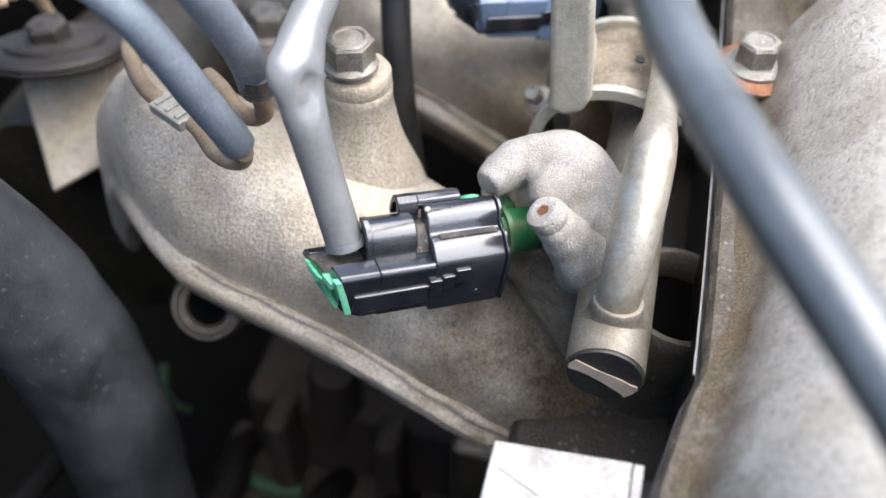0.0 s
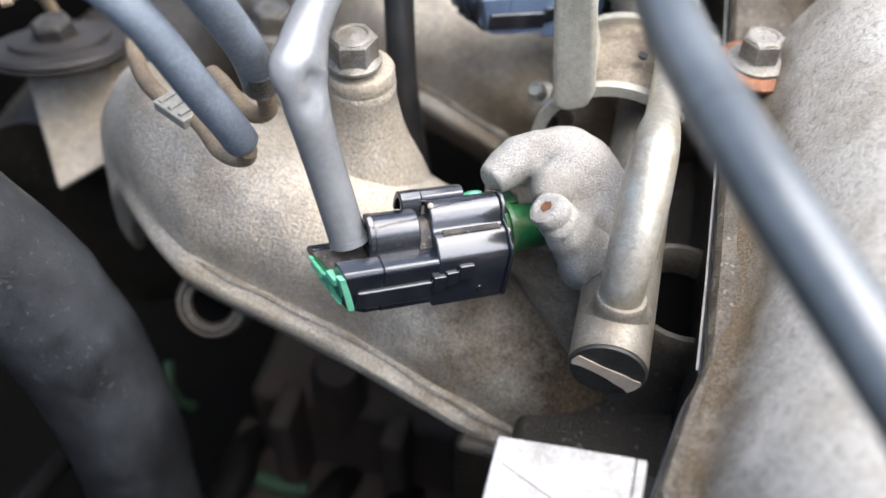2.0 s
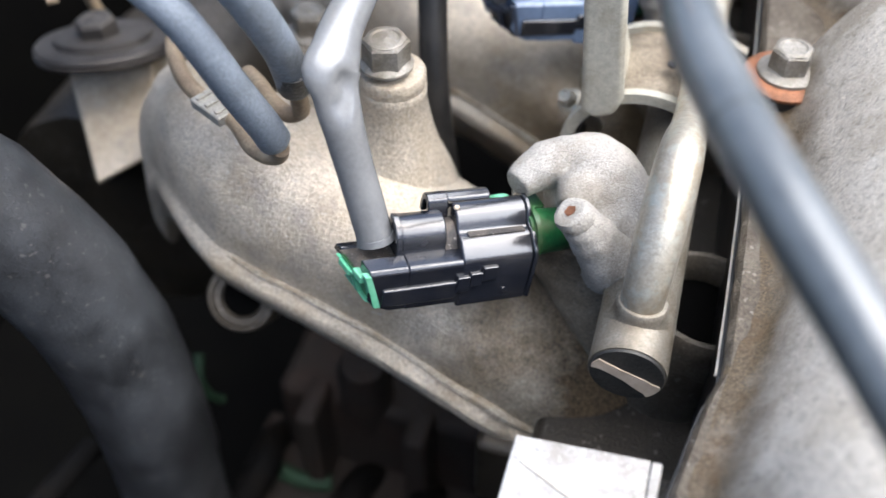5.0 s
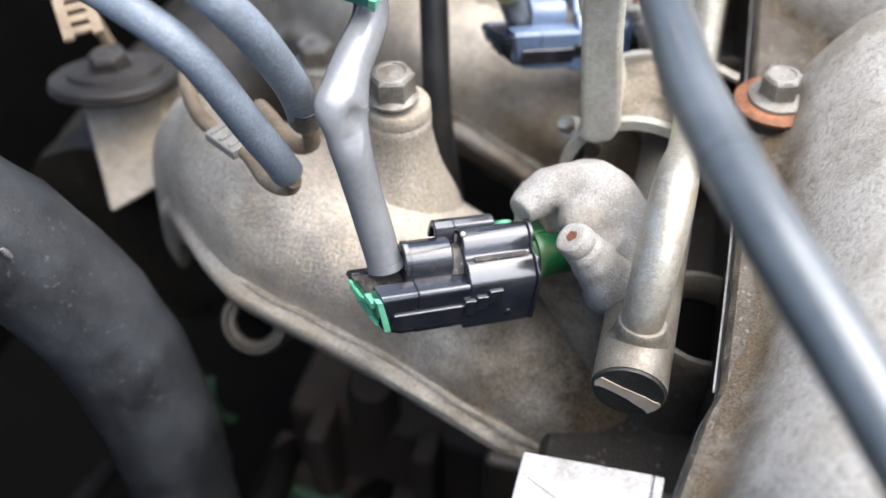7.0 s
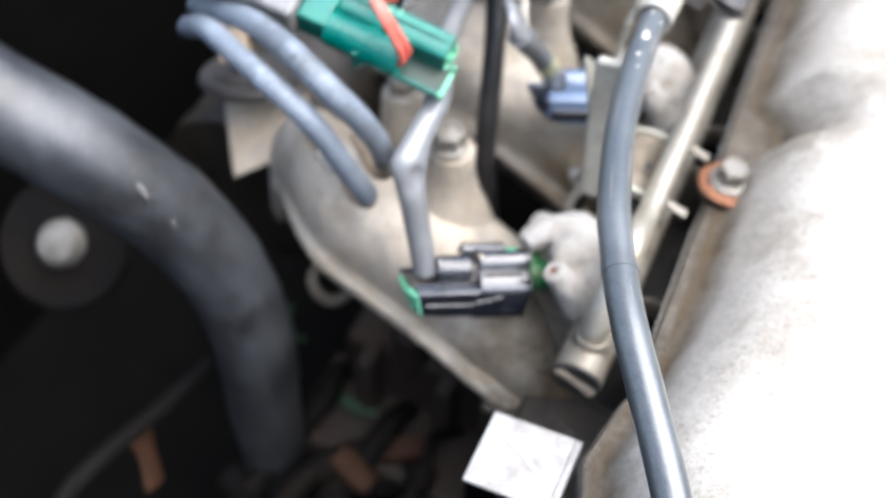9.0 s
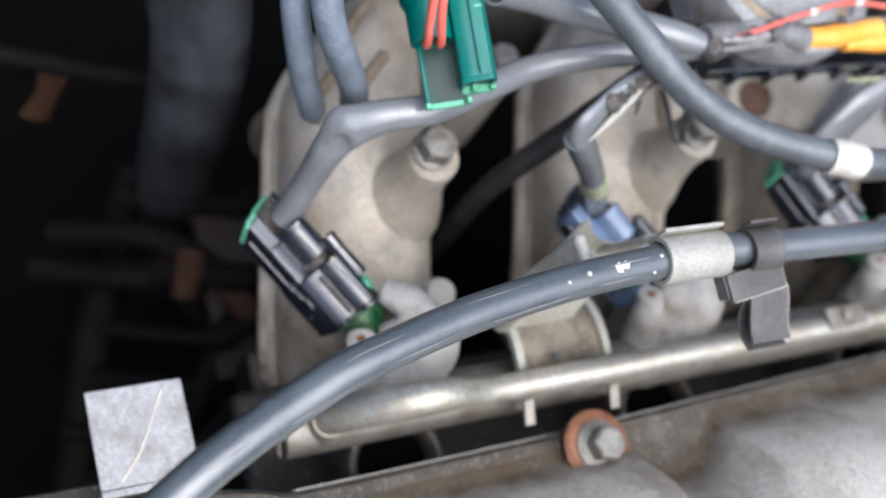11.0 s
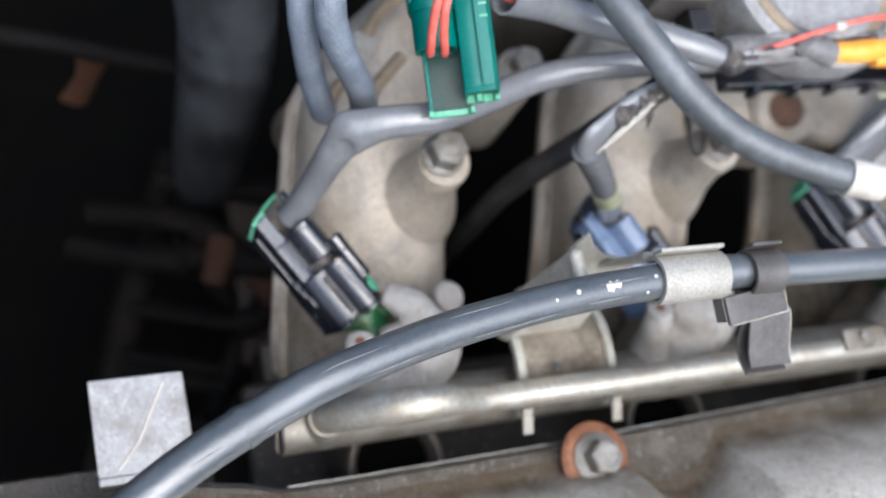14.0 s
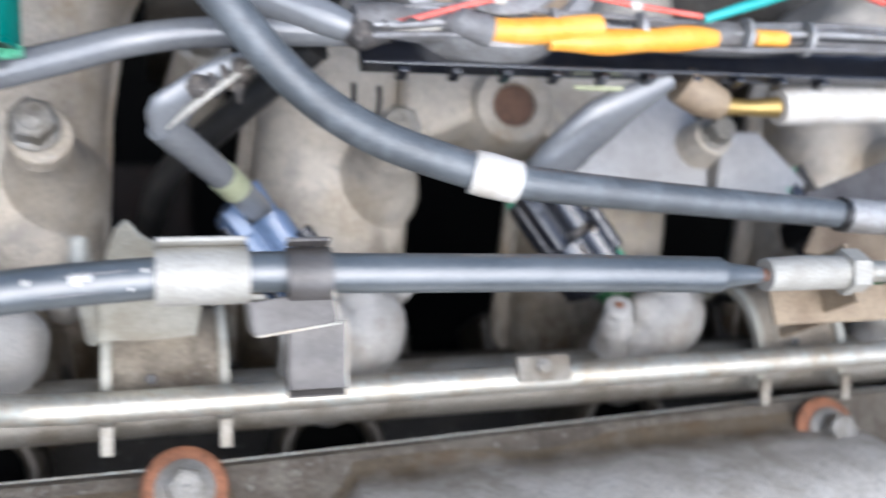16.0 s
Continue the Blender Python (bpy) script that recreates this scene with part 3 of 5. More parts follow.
washer_mesh = turned([(0.012, -0.0045), (0.0232, -0.0045), (0.0240, -0.0030), (0.0225, -0.0022), (0.0238, -0.0014), (0.0228, 0.0), (0.0170, 0.0004), (0.0165, 0.0022), (0.012, 0.0026)], (0.0005, 0.0010, -0.0090), (-0.1, 0.30, 1))
part("washer", washer_mesh, GRIMY, sbolt, "wide grimy steel washer")

# ---- connectors ----
E1 = Vector((0.7897, 0.5761, -0.205)).normalized()
E2 = Vector((-0.56, 0.83, -0.13))
E2 = (E2 - E1 * E2.dot(E1)).normalized()
E3 = E1.cross(E2)
CON = Matrix(((E1.x, E2.x, E3.x, -0.0389), (E1.y, E2.y, E3.y, -0.0268), (E1.z, E2.z, E3.z, 0.0952), (0, 0, 0, 1)))


def connector(label, shell, k, shift=(0, 0, 0)):
    """Stepped plug: front ridge, open well for the sleeve, middle block, cap block, latch and lock."""
    ob = thing("injector_connector", label, "connector", (0, 0, 0), "injector connectors")
    ob.matrix_world = Matrix.Translation((shift[0], k * PITCH + shift[1], shift[2])) @ CON
    I = Matrix.Identity(4)

    def slant(bm):
        """The end face runs back towards the far side and leans in towards the bottom, with a round lower corner."""
        for v in bm.verts:
            if v.co.x < 0.003:
                v.co.x += -0.19 * v.co.y + max(0.0, -v.co.z - 0.0075) ** 2 * 220
        return bm
    body = extrude(millimetres((0, -12.5), (-0.2, -1.2), (0.5, -0.2), (4.6, 0.3), (5.0, -0.2), (5.0, -4.2), (14.2, -4.2), (14.6, -3.4), (17, -4), (18, -6), (18, -11), (16.5, -13), (1.2, -13.2)), 0.0, 0.0095, I)
    bmesh.ops.subdivide_edges(body, edges=[e for e in body.edges if abs(e.verts[0].co.x - e.verts[1].co.x) < 1e-6 and e.calc_length() > 0.007], cuts=4)
    part("body", slant(body), shell, ob, bevel=0.0005)
    part("ridge", extrude(millimetres((0, -13.0), (-0.2, -1.2), (0.5, -0.2), (4.6, 0.3), (17.5, -2), (18, -11), (16.5, -14)), 0.0095, 0.0245, I), shell, ob, bevel=0.0005)
    part("well_floor", slant(slab((-0.0004, 0.0049, -0.0046), (0.0094, 0.0143, -0.0040))), DUST, ob)
    part("middle_block", extrude(millimetres((4.7, -2), (4.9, 1.2), (5.9, 4.2), (7.6, 6.3), (10.0, 7.2), (12.5, 6.6), (15, 4), (17, 0), (17.5, -3)), 0.0088, 0.0205, I), shell, ob, bevel=0.0007)
    part("well_rim", extrude(millimetres((4.4, -3.5), (4.6, 1.4), (5.6, 4.6), (7.4, 6.8), (10.0, 7.8), (12.0, 7.3), (12.0, 6.0), (10.0, 6.4), (8.0, 5.4), (6.6, 3.6), (5.8, 1.0), (5.6, -3.5)), 0.0076, 0.0092, I), shell, ob, bevel=0.0003)
    part("saddle_floor", extrude(millimetres((4.4, -3), (4.6, 0.7), (6.2, 3.2), (9, 5.0), (12, 4.6), (16, 1.5), (17.4, -3)), 0.0200, 0.0236, I), DUST, ob)
    cap = extrude(millimetres((0, -14.5), (-0.3, -1.0), (0.4, 0.2), (3.2, 3.0), (4.2, 3.6), (6.0, 3.8), (6.8, 5.0), (8.0, 7.2), (9.8, 8.5), (12.0, 8.7), (14.5, 7.0), (17, 3.5), (19, -1), (19.5, -4), (19.5, -12.5), (17.5, -15)), 0.0230, 0.0418, I)
    part("cap_block", cap, shell, ob, bevel=0.0007)
    part("end_rim", extrude(millimetres((-0.5, -14.0), (-0.8, -1.0), (0.0, 0.7), (3.0, 3.6), (6.2, 4.6), (7.8, 7.7), (9.8, 9.0), (12.2, 9.2), (15, 7.2), (17.6, 3.6), (19.4, -1), (19.8, -12.5), (17.5, -15)), 0.0416, 0.0428, I), shell, ob, bevel=0.0004)
    part("ledge_dust", slab((0.0255, 0.0041, 0.0035), (0.0402, 0.0062, 0.0040)), DUST, ob, "dust lying on the ledge")
    part("latch", extrude(millimetres((11.4, 4.5), (11.8, 7.6), (12.8, 9.3), (14.4, 10.0), (16.4, 9.2), (17.2, 7.0), (17.4, 4.0), (15.8, 4.0), (15.6, 6.6), (15.0, 8.0), (14.2, 8.4), (13.4, 7.8), (13.0, 6.6), (12.9, 4.5)), 0.0172, 0.0225, I), BLACK, ob, bevel=0.0004)
    part("latch_arm", extrude(millimetres((12.2, 8.4), (12.8, 9.4), (14.4, 10.0), (16.2, 9.3), (16.8, 8.2)), 0.0223, 0.0335, I), BLACK, ob, bevel=0.0004)
    for x0, x1, z0, z1 in ((0.0218, 0.0252, -0.0088, -0.0042), (0.0250, 0.0284, -0.0074, -0.0034), (0.0282, 0.0322, -0.0062, -0.0020)):
        part("step", slab((x0, -0.0013, z0), (x1, 0.002, z1)), BLACK, ob, bevel=0.0004)
    part("rib", slab((0.0032, -0.0009, -0.0108), (0.0222, 0.001, -0.0056)), BLACK, ob, bevel=0.0006)
    part("pin", turned([(0.0009, 0.0), (0.0008, 0.0005), (0.0003, 0.0006)], (0.0352, 0, -0.0105), (0, -1, 0), 12), BLACK, ob)
    lock = MINT if shell is BLACK else NAVY
    for lo, hi in (((-0.0014, -0.0002, -0.0112), (0.0004, 0.0018, -0.0012)), ((-0.0014, 0.0125, -0.0122), (0.0004, 0.0143, -0.0048)), ((-0.0014, 0.0018, -0.0122), (0.0004, 0.0125, -0.0102)),
                   ((-0.0014, 0.0018, -0.0046), (0.0004, 0.0060, -0.0028)), ((-0.0015, 0.0055, -0.0104), (0.0004, 0.0072, -0.0044)), ((-0.0014, 0.0072, -0.0066), (0.0004, 0.0125, -0.0048))):
        part("lock_bar", slant(slab(lo, hi)), lock, ob, "mint green locking clip" if shell is BLACK else "", bevel=0.0003)
    part("lock_back", slant(slab((-0.0007, 0.0016, -0.0110), (0.0002, 0.0126, -0.0040))), DKGREEN if shell is BLACK else GASKET, ob)
    part("speck", turned([(0.0008, 0.0), (0.0006, 0.0004), (0.0002, 0.0005)], (0.0236, 0.0098, 0.0086), (-0.4, -0.5, 0.8), 6), PAINT, ob, "pale speck", smooth=False)
    part("window", turned([(0.0030, -0.0006), (0.0030, 0.0002), (0.0024, 0.0006), (0.0004, 0.0007)], (0.0372, 0.0158, 0.0056), (0, 0.75, 0.66), 18), lock, ob, "mint green window" if shell is BLACK else "")
    return ob


connector("black plastic injector connector with mint green lock", BLACK, 0)
connector("blue-grey plastic injector connector on a cable", BLUE, 1, (0.006, 0.008, 0.0))
for k in (2, 3):
    connector("black plastic injector connector with mint green lock", BLACK, k)

# ---- injectors and their caps ----


def lump_tube(bm, points, radii, sides=24):
    tube(points, radii, sides, 0.0015, bm)


def injector():
    ob = thing("fuel_injector", "fuel injector with a rough cast cap and green socket", "injector", (0, 0, 0), "fuel injectors")
    axis = Vector((-0.12, -0.14, 0.98)).normalized()
    c = Vector((0.0020, 0.0215, 0.0835))
    # hooked cap: dome, claw round the socket, heel, all one rough casting
    bm = bmesh.new()
    dome = bmesh.ops.create_icosphere(bm, subdivisions=4, radius=1.0)["verts"]
    q = axis.to_track_quat("Z", "Y").to_matrix()
    for v in dome:
        v.co = Vector((0.0045, 0.0222, 0.0862)) + q @ Vector((v.co.x * 0.0158, v.co.y * 0.0128, v.co.z * 0.0168))
    lump_tube(bm, [(0.002, 0.0225, 0.0955), (-0.0060, 0.0200, 0.0962), (-0.0115, 0.0150, 0.0952), (-0.0142, 0.0108, 0.0945)], [0.0072, 0.0062, 0.0050, 0.0036])
    lump_tube(bm, [(0.004, 0.0190, 0.0950), (0.0012, 0.0122, 0.0945), (0.0010, 0.0085, 0.0930)], [0.0070, 0.0056, 0.0042])
    lump_tube(bm, [(0.0080, 0.0190, 0.0920), (0.0140, 0.0165, 0.0850), (0.0180, 0.0150, 0.0740), (0.0190, 0.0150, 0.0600)], [0.0090, 0.0108, 0.0104, 0.0098])
    lump_tube(bm, [(0.0085, 0.0085, 0.0940), (0.0115, 0.0105, 0.0850), (0.0125, 0.0120, 0.0700)], [0.0052, 0.0082, 0.0090])
    for v in bm.verts:
        v.co += 0.0007 * noise.noise_vector(v.co * 150) + 0.0003 * noise.noise_vector(v.co * 500)
    cap = part("cap", bm, CAP_CAST, ob)
    fuse = cap.modifiers.new("fuse", "REMESH")
    fuse.mode, fuse.voxel_size, fuse.use_smooth_shade = "VOXEL", 0.0006, True
    soft = cap.modifiers.new("soft", "SMOOTH")
    soft.factor, soft.iterations = 0.5, 5
    # socket with a torn collar
    start = Vector((-0.0389, -0.0268, 0.0952)) + E1 * 0.0420 + E2 * 0.0085 - E3 * 0.0005
    part("socket", tube([start, start + E1 * 0.006, start + E1 * 0.015], [0.0066, 0.0058, 0.0054], 20, 0.002), DKGREEN, ob, "green plastic socket")
    part("socket_rim", tube([start + E1 * 0.001, start + E1 * 0.0022], 0.0074, 24, straight=True), DKGREEN, ob)
    part("socket_tab", slab((0.0015, 0.004, 0.003), (0.0075, 0.010, 0.0048), Matrix.Translation(start) @ CON.to_3x3().to_4x4()), DKGREEN, ob, bevel=0.0005)
    head, way = Vector((0.0010, -0.0008, 0.1015)), (0.5, 0.2, -0.84)
    bm = turned([(0.0003, 0.0016), (0.0010, 0.0013), (0.0014, 0.0004), (0.0030, 0.0), (0.0042, 0.0007), (0.0047, 0.0020), (0.0047, 0.0034), (0.0043, 0.0044), (0.0049, 0.0054), (0.0052, 0.0068), (0.0049, 0.0082), (0.0056, 0.0096), (0.0060, 0.0120), (0.0057, 0.0140), (0.0068, 0.0165), (0.0078, 0.0230)],
                head, way, 40)
    for v in bm.verts:
        v.co += 0.0005 * noise.noise_vector(v.co * 220)
    post = part("screw_post", bm, CAP_CAST, ob)
    part("screw_slot", turned([(0.0016, 0.0002), (0.0013, 0.0012)], head, way, 5), COPPER, post, "rusty recess", smooth=False)
    part("body", turned([(0.0095, 0.0), (0.0095, 0.02), (0.012, 0.022), (0.012, 0.05)], c - axis * 0.012, -axis), CAST_DIRTY_SHADED, ob)
    part("cap_screw", turned([(0.0058, -0.012), (0.0058, 0.004), (0.0050, 0.0062), (0.003, 0.0068)], (-0.0150, 0.0385, 0.070), UP, 20), CAP_CAST, ob)
    return ob


first_injector = injector()
for k in range(1, 4):
    copy_thing(first_injector, Matrix.Translation((0, k * PITCH, 0)))

# ---- fuel rail and return pipe ----
rail = thing("fuel_rail", "dull zinc-plated fuel rail tube with a painted end", "fuel rail")
part("tube", tube([(0.0215, -0.0243, 0.0769), (0.0205, 0.1, 0.0775), (0.0195, 0.62, 0.078)], 0.0092, 32, 0.02), RAILMAT, rail)
end_disc = part("end_disc", turned([(0.0088, 0.0), (0.0086, 0.0008), (0.002, 0.0009)], (0.0215, -0.0243, 0.0769), (0, -1, 0)), INK, rail, "dark end face")
mm = Matrix.Translation((0.0215, -0.0253, 0.0769)) @ Matrix.Rotation(radians(22), 4, "Y")
part("paint_mark", extrude([(-0.0084, -0.0012), (-0.0079, -0.0024), (-0.006, -0.0018), (-0.003, -0.0017), (0.001, -0.0020), (0.003, -0.0026), (0.0060, -0.0030), (0.0074, -0.0038), (0.0082, -0.0014), (0.0084, 0.0008), (0.0078, 0.0016), (0.0062, 0.0013), (0.004, 0.0016), (-0.002, 0.0012), (-0.0078, 0.0013)], -0.0002, 0.0003, mm, plane="xz"), PAINT, end_disc, "cream paint stroke")
part("collar", turned([(0.0078, -0.0035), (0.0067, -0.0016), (0.0062, 0.0002), (0.0063, 0.0014), (0.0058, 0.0022), (0.005, 0.0024)], (0.0216, -0.0116, 0.0852), (0.03, 0.20, 0.97)), RAILMAT, rail)
pipe = thing("fuel_pipe", "bright zinc-plated steel pipe bent along the rail", "pipe")
part("tube", tube([(0.0214, -0.0122, 0.0830), (0.0216, -0.0100, 0.0905), (0.0221, -0.0035, 0.1000), (0.0226, 0.0045, 0.1070), (0.0229, 0.0125, 0.1105), (0.0231, 0.0200, 0.1102), (0.0233, 0.0275, 0.1068), (0.0235, 0.036, 0.1040), (0.0236, 0.06, 0.103), (0.0232, 0.15, 0.1035), (0.022, 0.35, 0.104), (0.022, 0.6, 0.104)],
                  [0.0050, 0.0052, 0.0056, 0.0057, 0.0055, 0.0050, 0.0044, 0.0042, 0.0042, 0.0042, 0.0042, 0.0042], 28, 0.002), STEEL, pipe)
for k in (0, 2):
    lug = part("lug", slab((-0.0035, -0.008, 0), (0.0045, 0.009, 0.0016), Matrix.Translation((0.0205, 0.176 + k * PITCH, 0.1075))), RAILMAT, pipe, bevel=0.0006)
    part("lug_rivet", turned([(0.0022, 0), (0.0022, 0.0016), (0.0012, 0.002)], (0.0205, 0.176 + k * PITCH, 0.1090), (0, 0, 1), 12), BOLT, lug)


def saddle(y0, y1):
    """A curved strap over the rail with raised rims that end in tabs."""
    ob = thing("rail_saddle", "brown stained metal saddle over the fuel rail", "saddle", (0, 0, 0), "rail saddles")
    cx, cz = 0.0125, 0.0740

    def arc(rad, a0, a1, ya, yb, thick):
        bm = bmesh.new()
        n = 22
        grid = []
        for i in range(n + 1):
            a = radians(a0 + (a1 - a0) * i / n)
            grid.append([bm.verts.new((cx + math.cos(a) * r_, y, cz + math.sin(a) * r_)) for r_, y in ((rad, ya), (rad, yb), (rad - thick, yb), (rad - thick, ya))])
        for p, q_ in zip(grid, grid[1:]):
            for j in range(4):
                bm.faces.new((p[j], p[(j + 1) % 4], q_[(j + 1) % 4], q_[j]))
        bm.faces.new(grid[0])
        bm.faces.new(grid[-1])
        return bm
    part("shell", arc(0.0215, 55, 200, y0 + 0.001, y1 - 0.001, 0.0018), SEAT, ob)
    for y in (y0, y1):
        part("rim", arc(0.0235, 42, 200, y - 0.0013, y + 0.0013, 0.0032), CREAM, ob, "cream plated rim")
        part("tab", slab((-0.001, y - 0.0018, -0.0005), (0.0075, y + 0.0018, 0.0012), Matrix.Translation((0.0285, 0, 0.0945)) @ Matrix.Rotation(radians(20), 4, "Y")), RAILMAT, ob, bevel=0.0004)
    # black skin added so the hollow under the arch looks shaded
    part("shade_skin", arc(0.0196, 55, 200, y0 + 0.0012, y1 - 0.0012, 0.0006), GASKET, ob, "black inner skin painting the shade under the saddle")
    part("rivet", turned([(0.0014, 0), (0.0014, 0.0006)], (0.016, (y0 + y1) / 2 - 0.004, 0.0985), (0.2, 0, 1), 12), GASKET, ob)
    return ob


saddle(0.0518, 0.0838)
saddle(0.0518 + 2 * PITCH, 0.0838 + 2 * PITCH)

# ---- hoses and sleeves ----
cable = thing("throttle_cable", "black sheathed throttle cable over the engine", "cable")
part("sheath", tube([(0.078, -0.130, 0.157), (0.062, -0.101, 0.165), (0.0475, -0.0785, 0.1700), (0.0394, -0.0660, 0.1719), (0.0354, -0.0593, 0.1726), (0.0318, -0.0525, 0.1727), (0.0281, -0.0446, 0.1724), (0.0239, -0.0350, 0.1722), (0.0200, -0.0248, 0.1720), (0.0122, 0.005, 0.1692), (0.0070, 0.0365, 0.1665),
                     (0.0048, 0.0616, 0.165), (0.0036, 0.0883, 0.164), (0.0044, 0.106, 0.164), (0.006, 0.162, 0.164), (0.0078, 0.205, 0.164)], 0.0047, 28, 0.004), CABLE, cable)
part("taper", tube([(0.0078, 0.204, 0.164), (0.0080, 0.209, 0.164), (0.0082, 0.2175, 0.164)], [0.0045, 0.0032, 0.0022], 20, 0.003), CABLE, cable)
part("core", tube([(0.0082, 0.216, 0.164), (0.0082, 0.2195, 0.164)], 0.0018, 12), COPPER, cable, "copper-coloured core")
part("ferrule", tube([(0.0082, 0.219, 0.164), (0.0080, 0.23, 0.164), (0.0082, 0.244, 0.164)], [0.0044, 0.0047, 0.0045], 20, 0.003), CLIP, cable, "grey crimped ferrule")
part("nut", hex_prism((0.0082, 0.243, 0.164), (0, 1, 0), 0.011, 0.006), CLIP, cable, smooth=False)
part("thread", tube([(0.0082, 0.248, 0.164), (0.0084, 0.27, 0.164), (0.0086, 0.33, 0.164)], 0.003, 16), STEEL, cable)
for (a, b, c), r in (((0.0057, 0.0490, 0.1704), 0.0017), ((0.0052, 0.0512, 0.1702), 0.0014), ((0.0064, 0.0395, 0.1710), 0.0009), ((0.0080, 0.0330, 0.1715), 0.0006), ((0.0040, 0.0630, 0.1695), 0.0007), ((0.0078, 0.0600, 0.1688), 0.0006), ((0.0030, 0.0535, 0.1690), 0.0007)):
    part("scuff", turned([(r, -0.0004), (r * 0.85, 0.0001), (r * 0.2, 0.0002)], (a, b, c), (-0.1, 0.05, 1), 5), WHITE, cable, "white scuff", smooth=False)

for y0, y1, off in ((0.004, 0.022, -0.0024), (-0.030, -0.012, -0.0018), (0.042, 0.055, 0.0030), (-0.058, -0.050, 0.001), (0.010, 0.034, 0.0036), (-0.020, 0.002, 0.0032), (0.046, 0.060, -0.001), (-0.044, -0.034, 0.0034)):
    pts = []
    for i in range(5):
        y = y0 + (y1 - y0) * i / 4
        pts.append((float(np.interp(y, (-0.0593, -0.0446, -0.0248, 0.005, 0.0365, 0.0616), (0.0354, 0.0281, 0.0200, 0.0122, 0.0070, 0.0048))) + off, y,
                    float(np.interp(y, (-0.0593, -0.0446, -0.0248, 0.005, 0.0365, 0.0616), (0.1726, 0.1724, 0.1720, 0.1692, 0.1665, 0.165))) + math.sqrt(0.0047 ** 2 - off ** 2)))
    part("scratch", tube(pts, [0.0001, 0.0003, 0.00025, 0.0001], 6, 0.003), GREYWIRE, cable, "pale scratch")
part("seam", tube([(0.0292, -0.0470, 0.1725), (0.0282, -0.0449, 0.1724)], 0.00495, 24, straight=True), CABLE, cable)
sleeve = thing("wiring_sleeve", "grey vinyl sleeve kinked above the injector connector", "wiring sleeve", group="wiring sleeves")
bm = tube([(-0.0423, -0.0147, 0.0930), (-0.0451, -0.0118, 0.1005), (-0.0482, -0.0090, 0.1094), (-0.0510, -0.0066, 0.1190), (-0.0530, -0.0046, 0.1255), (-0.0540, -0.0034, 0.1288), (-0.0545, -0.0022, 0.1308),
           (-0.0548, 0.0012, 0.1325), (-0.0555, 0.0083, 0.1350), (-0.0562, 0.0240, 0.1370), (-0.0630, 0.0430, 0.1345), (-0.0690, 0.0600, 0.1335), (-0.0712, 0.0800, 0.1360), (-0.07, 0.12, 0.1425)],
          [0.0044, 0.0045, 0.0045, 0.0046, 0.0047, 0.0049, 0.0050, 0.0048, 0.0046, 0.0045, 0.0044, 0.0043, 0.0043, 0.0043], 40, 0.0008,
          flat=[1.0, 1.0, 1.0, 1.05, 1.18, 1.34, 1.38, 1.24, 1.08, 1.02, 1.0, 1.0, 1.0, 1.0])
for at, way, deep, size in (((-0.0493, -0.0043, 0.1300), (-0.9, 0.15, 0.1), 0.0022, 0.0026), ((-0.0505, -0.0060, 0.1265), (-0.5, 0.6, -0.5), 0.0012, 0.0035), ((-0.0585, -0.0060, 0.1275), (0.6, 0.5, 0.3), 0.0007, 0.004)):
    # dents where the vinyl has buckled in the kink
    for v in bm.verts:
        v.co += Vector(way).normalized() * deep * math.exp(-((v.co - Vector(at)).length / size) ** 2)
part("sleeve", bm, CONDUIT, sleeve)
part("cut_end", tube([(-0.0421, -0.0149, 0.0925), (-0.0426, -0.0144, 0.0940)], [0.0047, 0.0046], 24, straight=True, lump=0.15), CONDUIT, sleeve, "ragged cut end")

stubs = thing("vacuum_hose", "weathered grey-blue rubber hose with a rounded end", "hose", group="vacuum hoses")
part("hose", tube([(-0.150, 0.012, 0.145), (-0.1325, 0.0015, 0.1585), (-0.1135, -0.0080, 0.1610), (-0.0960, -0.0150, 0.1600), (-0.0835, -0.0165, 0.1530), (-0.0786, -0.0145, 0.1430), (-0.0745, -0.0105, 0.1275), (-0.0718, -0.0062, 0.1150), (-0.0710, -0.0042, 0.1090)],
                  [0.0040, 0.0040, 0.0040, 0.0040, 0.0041, 0.0042], 24, 0.004), VACHOSE, stubs)
part("tip", turned([(0.0042, 0), (0.0041, 0.0014), (0.0033, 0.0026), (0.0016, 0.0031)], (-0.0710, -0.0042, 0.1091), (0.15, 0.3, -0.95)), VACHOSE, stubs)
stub2 = thing("vacuum_hose", "dark grey rubber hose running down beside the sleeve", "hose", group="vacuum hoses")
part("hose", tube([(-0.150, 0.020, 0.150), (-0.1183, 0.0050, 0.1650), (-0.0975, -0.0045, 0.1690), (-0.0830, -0.0105, 0.1670), (-0.0752, -0.0108, 0.1610), (-0.0708, -0.0064, 0.1500), (-0.0690, 0.0030, 0.1300), (-0.0688, 0.0068, 0.1175)], 0.0043, 24, 0.004), VACHOSE, stub2)
part("tip", turned([(0.0043, -0.006), (0.0045, 0.0), (0.0041, 0.0016), (0.003, 0.0022)], (-0.0688, 0.0068, 0.1175), (-0.14, 0.27, -0.95)), RUBBER, stub2, "worn dark hose end")
nipple = thing("metal_nipple", "tan stained metal nipple pipes under the hoses", "pipe")
part("loop", tube([(-0.1264, 0.0441, 0.092), (-0.1176, 0.0310, 0.098), (-0.1103, 0.0223, 0.098), (-0.1022, 0.0165, 0.098), (-0.0900, 0.0104, 0.098), (-0.0812, 0.0024, 0.098), (-0.0762, 0.0002, 0.098), (-0.0725, -0.0005, 0.0995), (-0.0702, -0.0028, 0.1045)], 0.0023, 18, 0.001), TAN, nipple)
